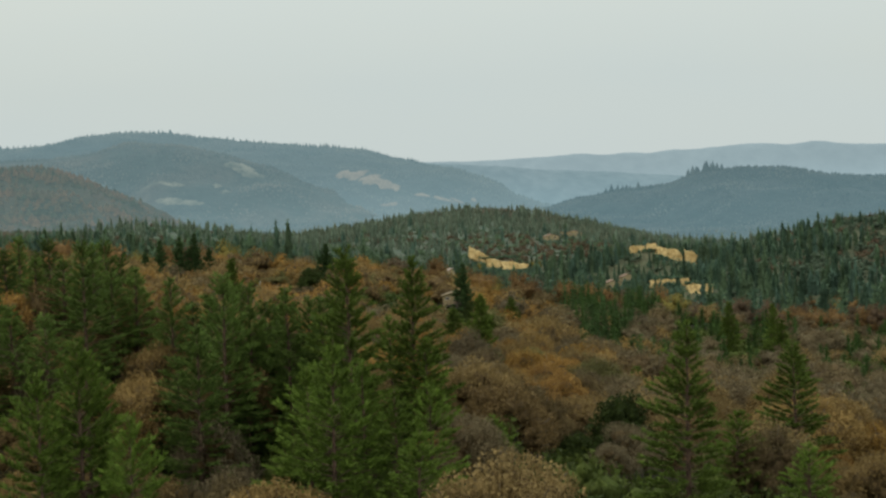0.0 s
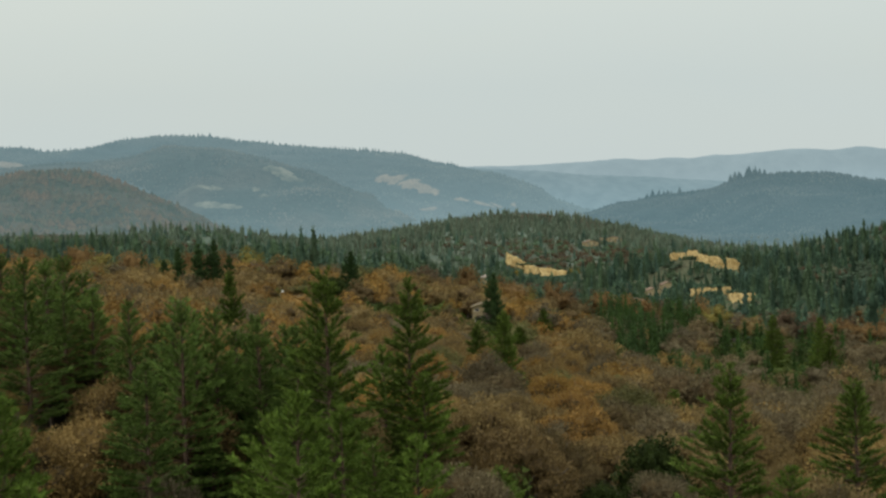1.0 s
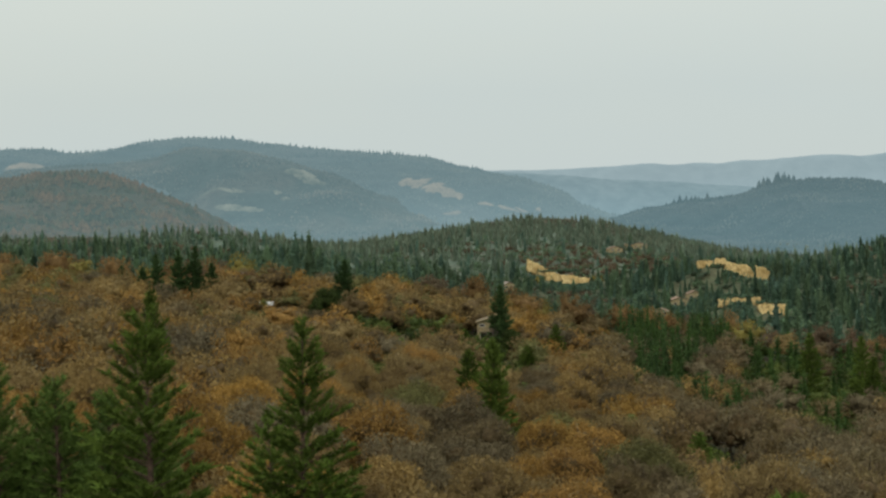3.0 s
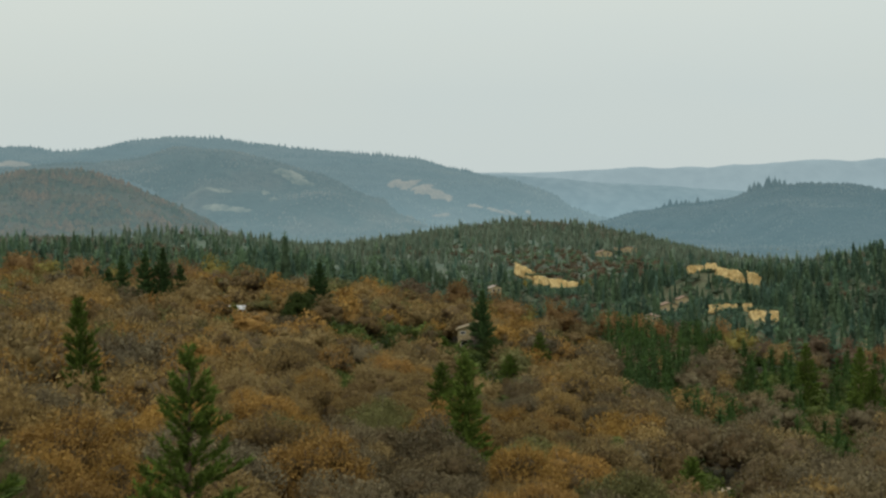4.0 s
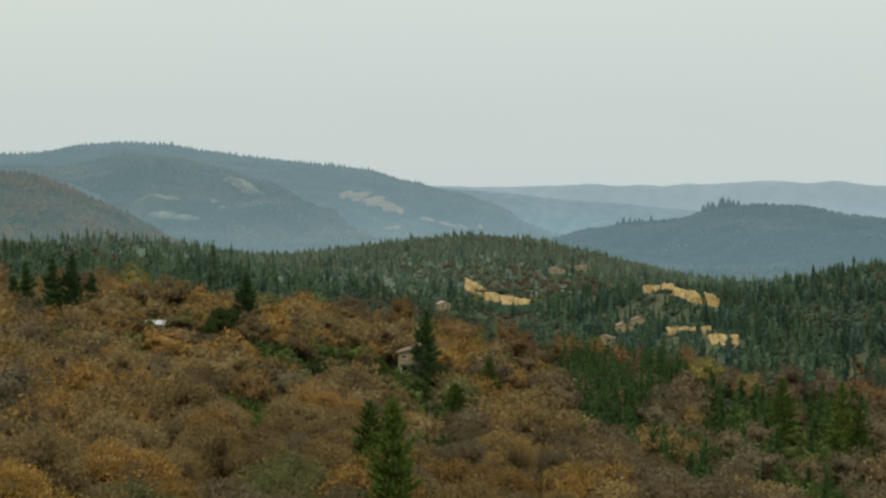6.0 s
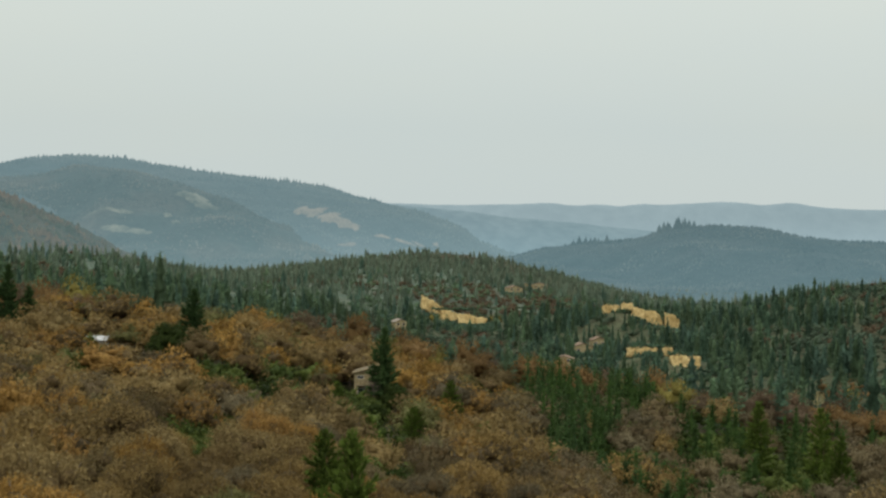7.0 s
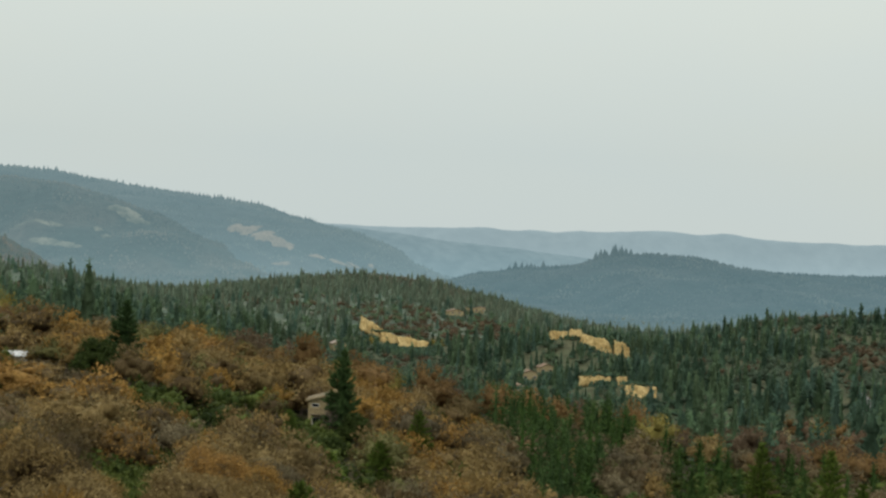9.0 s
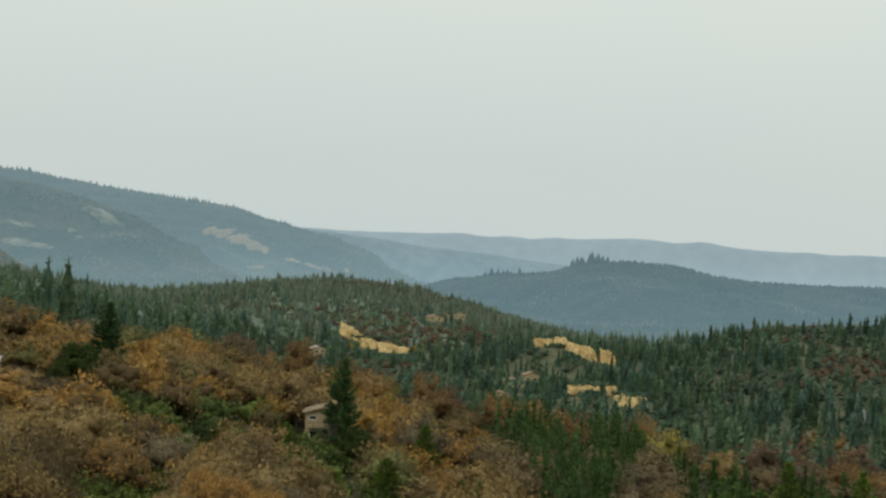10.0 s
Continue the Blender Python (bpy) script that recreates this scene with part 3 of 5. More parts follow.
DARK_PINES = [pine_meshes(150 + k, 12.0, (3.6, 3.9)[k], NEEDLES_DARK, bare=0.05, whorls=21, arms=7, blades=10, spray=0.7, bow=0.78, broad=0.17, core=0.5) for k in range(2)]

# x, y and the height of the top
STAND_BACK = ((-48.2, 188.0, 55.7), (-42.4, 178.0, 55.7), (-39.7, 172.0, 53.7), (-34.0, 156.0, 55.8), (-35.9, 170.0, 55.2), (-36.0, 177.0, 55.3), (-31.1, 166.0, 52.7), (-26.5, 160.0, 51.8), (-21.2, 140.0, 48.8), (-35.2, 180.0, 53.5), (-48.1, 182.0, 54.5), (-43.5, 176.0, 53.7), (-39.7, 151.3, 50.3), (-36.2, 149.7, 49.6), (-42.5, 156, 51.0))
STAND_MIDDLE = ((-19.8, 147.0, 52.9), (-19.3, 151.0, 51.5), (-18.0, 152.0, 51.5), (-16.8, 155.0, 49.7), (-14.2, 150.0, 51.2), (-12.6, 152.0, 50.0), (-11.0, 148.0, 50.4), (-10.2, 152.0, 50.3), (-17.9, 148.0, 42.0), (-22.1, 156.0, 50.3))
STAND_FRONT = ((-27.8, 124.0, 49.0), (-28.0, 128.0, 48.3), (-29.6, 119.0, 47.3), (-21.4, 110.0, 45.2), (-9.0, 126.0, 48.3), (-11.0, 130.0, 45.8), (-5.5, 163.0, 46.9), (-2.0, 158.0, 45.1), (-7.2, 140.0, 45.0), (4.1, 150.0, 38.6), (25.0, 144.0, 39.2), (27.9, 128.0, 38.5), (-4.1, 128.0, 44.0), (-1.5, 130.0, 44.1), (-2.5, 120.0, 42.0))
TALL_PAIR = ((-8.4, 144.4, 54.6), (-3.3, 159.5, 52.8), (18.2, 126.3, 48.6), (42.0, 198.0, 37.6), (33.1, 157.0, 43.6))
SLOPE_PINES = ((-88.9, 520.0, 44.9), (-82.8, 520.0, 45.9), (-78.3, 521.0, 46.8), (-73.6, 522.0, 42.0), (-97.5, 540.0, 40.6), (-108.3, 560.0, 40.5), (-36.9, 520.0, 41.9), (-32.8, 257.0, 49.3), (5.7, 502.0, 35.0), (6.2, 282.0, 40.4), (1.5, 330.0, 34.5), (20.0, 496.0, 24.6), (88.1, 513.0, 19.2), (101.4, 510.0, 18.3), (97.6, 480.0, 16.0), (34.4, 300.0, 25.0), (-3.8, 490.0, 24.6), (24.8, 480.0, 17.6), (12.3, 470.0, 22.0), (25.1, 455.0, 20.9), (72.8, 300.0, 20.8))
pine_rng = random.Random(4)
pine_spots = []


def plant_pine(row, sorts, base, label, group, wide=1.0):
    x, y, top = row
    g = float(ground_height(np.array(x), np.array(y)))
    tall = max(3.0, top - g)
    me = sorts[pine_rng.randrange(len(sorts))]
    s = tall / base
    k = (0.35 * s + 0.65) * wide * pine_rng.uniform(0.92, 1.1)
    plant("pine_tree", (("trunk", me[0]), ("crown", me[1])), x, y, g, (k, k, s), pine_rng.uniform(0, 6.28), label, "tree", group)
    pine_spots.append((x, y, 2.0 * k, 45 if group == "tall single pines" else 30 if y > 500 else 26 if y < 170 and x > -9 else 0))


for row in STAND_BACK + STAND_MIDDLE:
    plant_pine(row, STAND_PINES, 20.0, "tall dark green pine in a dense stand among autumn oaks", "pines of the near stand", 1.12)
for x, y, top in STAND_BACK[:12] + STAND_MIDDLE:
    dx, dy = pine_rng.uniform(-3.5, 3.5), pine_rng.uniform(3, 10)
    plant_pine((x + dx, y + dy, top - pine_rng.uniform(2.5, 6)), STAND_PINES, 20.0, "dark green pine inside a dense stand among oaks", "pines of the near stand", 1.12)
for row in TALL_PAIR:
    plant_pine(row, PINES, 20.0, "tall green ponderosa pine rising above the oaks", "tall single pines", 1.12)
for row in STAND_FRONT:
    plant_pine(row, FRESH_PINES, 15.0, "bright green young pine in front of the stand", "young pines before the stand", 1.15)
for row in SLOPE_PINES:
    plant_pine(row, DARK_PINES if row[1] > 500 and row[0] < 25 else SMALL_PINES, 12.0, "dark green conifer standing alone among brown oaks", "pines on the oak slope", (0.9 if row[0] < -60 else 1.25 if row[0] < -20 else 1.0) if row[1] > 500 and row[0] < 25 else 0.95 if row[1] < 300 else 1.15)
for row in ((-2.5, 413.5, 24.5), (3.6, 449, 22.4), (0.8, 404, 23.4), (6.5, 430, 21.0)):
    plant_pine(row, SMALL_PINES, 12.0, "green young pine standing among brown oaks", "young pines on the slope", 1.25)


def oak_shapes(seed, leaves, tall=8.5, wide=4.4, puffs=18, size=0.34, limbs=8, slim=0.4, under=-14, fine=False, bulk=0.30, low=0.42, core=0.5):
    """Limbs, leaf sprays and the inner masses that fill the crown of one broad round-headed oak, as (verts, tris)
    pairs. The crown is a vault of separate rounded boughs with gaps between them.
    """
    rng = np.random.default_rng(seed)
    phase = rng.uniform(0, 6.28, 3)
    base = tall * low
    up = math.sin(math.radians(under)) + (1 - math.sin(math.radians(under))) * (np.arange(puffs) + 0.5) / puffs
    rise, turn = np.arcsin(np.clip(up + rng.normal(0, 0.04, puffs), -0.5, 0.995)), np.arange(puffs) * 2.4 + rng.normal(0, 0.3, puffs)
    k = rng.uniform(0.56, 0.70, puffs) * (1 + 0.13 * np.sin(2 * turn + phase[0]) + 0.08 * np.sin(3 * turn + phase[1]))
    out = np.stack([np.cos(turn) * np.cos(rise), np.sin(turn) * np.cos(rise), np.sin(rise)], -1)
    hub = out * (wide, wide, tall - base) * k[:, None] + (0, 0, base)
    r = wide * bulk * rng.uniform(0.7, 1.3, puffs)
    fork = np.array([rng.normal(0, 0.2), rng.normal(0, 0.2), tall * rng.uniform(0.14, 0.22)])
    wood = [tube((0, 0, -0.8), fork, 0.26, 0.2, 6)]
    for i in rng.permutation(puffs)[:limbs]:
        mid = fork + (hub[i] - fork) * 0.5 + rng.normal(0, 0.25, 3) + (0, 0, 0.3)
        wood += [tube(fork, mid, 0.13, 0.09, 4), tube(mid, hub[i] + out[i] * r[i], 0.09, 0.03, 4)]
    mass = [clump(hub[i] * (0.94, 0.94, 0.97), r[i] * 0.56, rng, fine, 0.9) for i in range(puffs)]
    if core:
        mass.append(clump(np.array([0, 0, base + 0.22 * (tall - base)]), wide * core, rng, fine, 0.75))
    i = rng.choice(puffs, leaves, p=r**2 / (r**2).sum())
    d = rng.normal(0, 0.85, (leaves, 3)) + out[i] * 0.7 + (0, 0, 0.25)
    d /= np.linalg.norm(d, axis=1)[:, None]
    c = hub[i] + d * r[i][:, None] * (1, 1, 0.85) * rng.uniform(0.55, 1.32, (leaves, 1))
    return join(wood), flakes(c, d, size, rng, 0.8, slim), join(mass)


def bare_tree(seed, tall=11, wide=3.2, boughs=16, twigs=14):
    """A leafless tree of forking limbs and twigs."""
    rng = np.random.default_rng(seed)
    wood, thin = [tube((0, 0, -0.8), (0, 0, tall * 0.55), 0.24, 0.14, 6), tube((0, 0, tall * 0.55), (0.2, 0.1, tall), 0.14, 0.03, 5)], []
    for k in range(boughs):
        foot = np.array([0, 0, tall * (0.18 + 0.7 * k / boughs)])
        turn, reach = k * 2.4, wide * (1.15 - 0.8 * k / boughs) * rng.uniform(0.7, 1.1)
        tip = foot + (math.cos(turn) * reach, math.sin(turn) * reach, reach * rng.uniform(0.5, 1.1))
        wood.append(tube(foot, tip, 0.09, 0.03, 4))
        for _ in range(twigs):
            p = foot + (tip - foot) * rng.uniform(0.35, 1.0)
            thin.append(tube(p, p + (tip - foot) * 0.15 + rng.normal(0, 0.45, 3) + (0, 0, 0.4), 0.03, 0.008, 3))
    return join(wood), join(thin)


OAK_KINDS = []
for k in range(8):
    sparse = k in (2, 4, 6)
    wood, leaf, twig = oak_shapes(200 + k, 8000 if sparse else 10500, tall=(8.5, 9.2, 7.8, 8.8)[k % 4], wide=(4.4, 4.7, 4.2, 4.6)[k % 4], puffs=24, size=0.20, limbs=24, slim=0.7 if sparse else 0.4, fine=True, bulk=0.30 if sparse else 0.34, core=0.45)
    # slot 0 is the inner mass, mostly in the dark twig-and-shade colour
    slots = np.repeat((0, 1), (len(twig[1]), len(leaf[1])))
    OAK_KINDS.append((mesh_of("trunk", *wood, [OAK_BARK]), mesh_of("crown", *join([twig, leaf]), [OAK_OLIVE if k == 7 else OAK_TWIG_SHADE, (OAK_RUST, OAK_GOLD, OAK_TAN, OAK_DARK, OAK_GREY, OAK_RUST, OAK_TAN, OAK_OLIVE)[k]], slots, True)))
MID_OAKS = [oak_shapes(230 + k, 860, size=0.42, puffs=11, limbs=8, slim=0.35, bulk=0.42, core=0.6) for k in range(7)]
FAR_OAKS = [oak_shapes(250 + k, 560, size=0.50, puffs=8, limbs=3, slim=0.35, bulk=0.47, core=0.62) for k in range(7)]
SPRIG = [oak_shapes(270 + k, 170, tall=3.0, wide=2.4, size=0.34, puffs=8, limbs=3, slim=0.15, bulk=0.38, low=0.2) for k in range(4)]
FAR_SPRIG = [oak_shapes(280 + k, 60, tall=3.2, wide=2.8, size=0.46, puffs=6, limbs=2, slim=0.15, bulk=0.42, low=0.2) for k in range(3)]


class Wood:
    """Gathers many trees into one mesh of kind stuff."""

    def __init__(self, mats):
        self.mats, self.v, self.t, self.s, self.c, self.n = mats, [], [], [], [], 0

    def add(self, shape, slot, x, y, z, wide, tall, turn):
        v, t = shape
        c, s = math.cos(turn) * wide, math.sin(turn) * wide
        w = np.empty_like(v)
        w[:, 0], w[:, 1], w[:, 2] = v[:, 0] * c - v[:, 1] * s + x, v[:, 0] * s + v[:, 1] * c + y, v[:, 2] * tall + z
        self.v.append(w.astype(np.float32))
        self.t.append(t + self.n)
        self.s.append(np.full(len(t), slot))
        self.c.append(np.full(len(v), (x * 0.7548 + y * 0.5698) % 1.0, np.float32))
        self.n += len(v)

    def done(self, name, label, category):
        me = mesh_of(name, np.concatenate(self.v), np.concatenate(self.t), self.mats, np.concatenate(self.s), True)
        me.attributes.new("tint", "FLOAT", "POINT").data.foreach_set("value", np.concatenate(self.c))
        return tagged(new(name, me), label, category, "", "stuff")


# ---- clearings that stay free of trees: x, y, half-width, reach towards the near side ----
OPEN = ((154, 994, 9, 95, -15.5), (134.5, 1012, 9, 70, -9.8), (147.5, 1010, 4, 60, -9.4), (31, 1411, 10, 110, -10), (45, 1396, 9, 110, -16), (60, 1385, 12, 110, -19), (168, 1226, 10, 90, -5.5), (184, 1221, 6, 90, -9.5),
        (157, 1240, 5, 70, 1.5), (146, 1240, 6, 70, 0.8), (6, 1300, 6, 70, -12.5), (97, 1052, 6, 60, -15.2), (118.6, 1160, 6, 70, -18.6), (131.5, 1183, 5, 60, -16), (158, 848, 13, 40, -24), (185, 860, 10, 60, -21), (255, 958, 4, 50, -14),
        (168, 700, 5, 40, -20), (107.7, 1640, 9, 60, 0), (140, 1758, 10, 60, -1.5), (126, 1752, 7, 60, -1.5))


LANES = ((0.6, 508, 6.5, 22), (-64, 553, 7, 12), (-61, 537, 7, 12), (-58, 522, 6, 12), (-55, 507, 5.5, 12), (-52, 492, 5, 12), (43, 344, 5.5, 34))


def is_lane(x, y):
    return any(abs(x - cx) < hw and cy - reach < y < cy + 6 for cx, cy, hw, reach in LANES)


def is_open(x, y):
    return any(abs(x - row[0]) < row[2] and row[1] - row[3] < y < row[1] + 5 for row in OPEN)


def room(x, y, z):
    """The height that a tree may have here without hiding the clearing behind it."""
    free = 99.0
    for cx, cy, half, reach, foot in OPEN:
        if abs(x - cx) < half + 1.5 and cy - reach < y < cy + 5:
            free = min(free, foot + max(0, cy - y) * 0.05 - z)
    return free


def scatter(y0, y1, gap, left, right, seed, loose=0.42):
    """Jittered spots between two lines that spread with distance."""
    rng = random.Random(seed)
    y = y0
    while y < y1:
        x = left(y) + rng.uniform(0, gap)
        while x < right(y):
            yield x + rng.uniform(-loose, loose) * gap, y + rng.uniform(-loose, loose) * gap, rng
            x += gap
        y += gap * 0.9


# dark round evergreens beside the oaks: x, y, width, height
def live_oak(x, y, wide, tall):
    pine_spots.append((x, y, 4.2 * wide, 22 if y < 230 else 34))
    z = float(ground_height(np.array(x), np.array(y)))
    plant("evergreen_oak", (("trunk", LIVE_MESH[0]), ("crown", LIVE_MESH[1])), x, y, z, (wide, wide, tall), x, "round dark green live oak with dense foliage", "tree", "evergreen live oaks")


live_wood, live_leaf, live_mass = oak_shapes(300, 3600, tall=8.0, wide=3.9, size=0.3, puffs=34, limbs=10, slim=0.1, fine=True, bulk=0.3, low=0.32)
LIVE_MESH = (mesh_of("trunk", *live_wood, [OAK_BARK]), mesh_of("crown", *join([live_leaf, live_mass]), [LIVE_OAK], smooth=True))
for x, y, wide, tall in ((17.6, 168, 1.0, 1.2), (8.3, 498.5, 0.98, 0.92), (-41, 509, 1.3, 1.15), (-27, 470, 0.7, 0.6), (-14, 480, 0.75, 0.55), (12.5, 164, 0.7, 0.6), (10, 398, 0.8, 0.6), (4.5, 486, 0.7, 0.5), (-3.5, 492, 0.6, 0.45)):
    live_oak(x, y, wide, tall)


# thickets of green shrub on the oak slope: x, y, radius
THICKETS = ((12, 127, 8), (21, 131, 8), (15, 143, 8), (12, 455, 7), (18, 461, 6), (-26, 405, 7), (-22, 396, 7), (-18, 385, 6), (-27, 485, 6), (-23, 486, 6), (-17.6, 507, 7), (-8, 490, 8), (-2.7, 489, 7), (4, 484, 6), (-14, 478, 5), (0, 462, 5), (9, 398, 6), (14, 415, 6), (84, 488, 15), (96, 515, 14), (80, 530, 10), (57, 500, 6), (22, 450, 6), (14, 150, 6), (9, 150, 5), (2, 185, 6))
pine_spots.append((25.0, 300.0, 4.6, 22))
oak_wood = Wood([OAK_BARK, *OAK_LEAVES, OAK_TWIG_SHADE])
shrub_wood = Wood([OAK_BARK, SHRUB, LIVE_OAK])
kinds = (1, 1, 1, 1, 3, 3, 5, 2, 2, 2, 6, 1, 1, 5, 4)
far_kinds = (1, 1, 1, 3, 2, 6, 5, 2, 1, 1, 1, 2, 4)
shade_kinds = (5, 5, 5, 5, 6, 1)
young_pines = []
count = 0
for x, y, rng in scatter(112, 590, 8.6, lambda y: -10 - 0.30 * y, lambda y: 12 + 0.27 * y, 7, 0.27):
    thicket = any(((x - cx) / r) ** 2 + ((y - cy) / (r if y > cy else r + 9)) ** 2 < 1 for cx, cy, r in THICKETS)
    before_pine = any(front and abs(x - px) < r and py - front < y < py for px, py, r, front in pine_spots)
    near_pine = any(abs(x - px) < (r + 1.0 if y > 230 else r if front else 0.55 * r) and py - (r + 9 if y > 230 else 0.6 * r) < y < py + (r if y > 230 else 0.5 * r) for px, py, r, front in pine_spots)
    if near_pine or ((y > 480 or x > 30) and is_lane(x, y) and rng.random() < 0.9) or (is_open(x, y) and rng.random() < 0.4):
        continue
    thicket = thicket or is_open(x, y)
    z = float(ground_height(np.array(x), np.array(y)))
    turn, wide = rng.uniform(0, 6.28), rng.choice((0.65, 0.85, 0.95, 1.05, 1.2)) * rng.uniform(0.92, 1.08)
    tall = (0.35 + 0.65 * wide) * rng.uniform(0.8, 1.22)
    if x > 34 and y > 390 and rng.random() < (0.16 if x < 66 else 0.32):
        young_pines.append((x, y, z))
        continue
    if thicket or rng.random() < (0.06 if x < 34 else 0.28 if x < 66 else 0.45):
        for _ in range(4):
            sx, sy = x + rng.uniform(-3.8, 3.8), y + rng.uniform(-3.8, 3.8)
            sz = float(ground_height(np.array(sx), np.array(sy)))
            sort = rng.choice(SPRIG if y < 440 else FAR_SPRIG)
            slot, broad, high = 1 if rng.random() < 0.7 else 2, rng.uniform(1.1, 1.8), rng.uniform(1.0, 1.9)
            shrub_wood.add(sort[1], slot, sx, sy, sz, broad, high, turn)
            shrub_wood.add(sort[2], slot, sx, sy, sz, broad, high, turn)
        continue
    if before_pine or is_lane(x, y):
        wide, tall = wide * 0.66, tall * 0.55
    elif 425 < y < 553 and abs(x + 64 - 0.2 * (553 - y)) < 9:
        tall *= 0.62
    if y > 430:
        wide *= 1.1
    if y > 545:
        tall *= 0.9
    if (abs(x) < 26 or y < 235) and y < 405 and count < 300:
        k = rng.choice((0, 0, 1, 2, 3, 3, 4, 5, 5, 6, 0, 1, 5, 3) + ((7,) if y > 200 else ()))
        if x < -14 and 165 < y < 330 and rng.random() < 0.6:
            k = rng.choice((0, 1, 1))
        trunk, crown = OAK_KINDS[k]
        tone = ("rust-brown", "golden-brown", "half-bare tan", "dark brown", "bare grey-brown", "rust-brown", "tan", "yellow-olive")[k]
        plant("oak_tree", (("trunk", trunk), ("crown", crown)), x, y, z, (wide, wide, tall), turn, f"broad autumn oak with {tone} leaves on the hillside", "tree", "autumn oaks on the slope")
        count += 1
        continue
    shape = rng.choice(MID_OAKS if y < 430 else FAR_OAKS)
    oak_wood.add(shape[0], 0, x, y, z, wide, tall, turn)
    tone = rng.choice(shade_kinds if x > 38 else kinds if y < 450 else far_kinds)
    if x < -14 and y < 330:
        tone = rng.choice((2, 1, 2, 1, 5))
    oak_wood.add(shape[1], tone, x, y, z, wide, tall, turn)
    # slot 7 paints inner crown shade; the rest keep the leaf tone
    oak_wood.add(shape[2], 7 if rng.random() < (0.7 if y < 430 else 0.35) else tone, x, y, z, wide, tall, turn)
for k in range(40):
    sx, sy = -5 + 0.30 * k, 494 + 7 * math.sin(k * 2.3)
    sz = float(ground_height(np.array(sx), np.array(sy)))
    for q in (1, 2):
        shrub_wood.add(FAR_SPRIG[k % 3][q], 1 + (k % 3 == 0), sx, sy, sz, 0.9, 0.8 + 0.3 * math.sin(k), k)
for k in range(72):
    sy = 484 + 0.66 * k
    sx = -50 - (sy - 484) * 0.2 + 5.5 * math.sin(k * 2.7)
    sz = float(ground_height(np.array(sx), np.array(sy)))
    for q in (1, 2):
        oak_wood.add(FAR_SPRIG[k % 3][q], (1, 5, 3)[k % 3], sx, sy, sz, 1.0, 0.6 + 0.25 * math.sin(k), k)
oak_wood.done("oak_woodland", "dense rust-brown autumn oak woodland covering the hillside", "trees")
shrub_wood.done("shrub_thickets", "green manzanita thickets between the oaks", "shrubs")


# ---- the valley woods ----
VALLEY_SPIRES = [ragged(400 + k, 14, (2.5, 3.1, 2.2, 3.3)[k % 4], 6, 4, 34, (0.8, 0.65, 0.9, 0.55)[k % 4]) for k in range(8)]
RIDGE_SPIRES = [ragged(420 + k, 14, (2.7, 3.2, 2.3, 3.4)[k % 4], 5, 2, 12, (0.8, 0.65, 0.9, 0.55)[k % 4]) for k in range(8)]
NEAR_SPIRES = [pine_shapes(480 + k, 14.0, (2.6, 3.1, 2.4)[k % 3], bare=0.03, whorls=11, arms=5, blades=1, spray=1.3, bow=0.75, heart=(6, 6), step=0.6, broad=0.3)[2] for k in range(6)]
VALLEY_ROUND = [join(oak_shapes(440 + k, 60, tall=7.5, wide=4.2, size=0.75, puffs=5, limbs=1, slim=0.2, bulk=0.46, low=0.24, core=0.5)[1:]) for k in range(5)]
RIDGE_ROUND = [join(oak_shapes(450 + k, 70, tall=6.5, wide=4.2, size=0.85, puffs=3, limbs=1, slim=0.2, bulk=0.6, low=0.25, core=0.4)[1:]) for k in range(5)]


def grove(x, y):
    """Where the conifers stand close (high) and where oak and brush take over (low)."""
    return float(ripple(x, y, 190, 61) + 0.6 * ripple(x, y, 75, 62))


def stature(y):
    """The near valley trees are the old, tall ones."""
    return 1.6 - 0.55 * min(1, max(0, (y - 800) / 550))


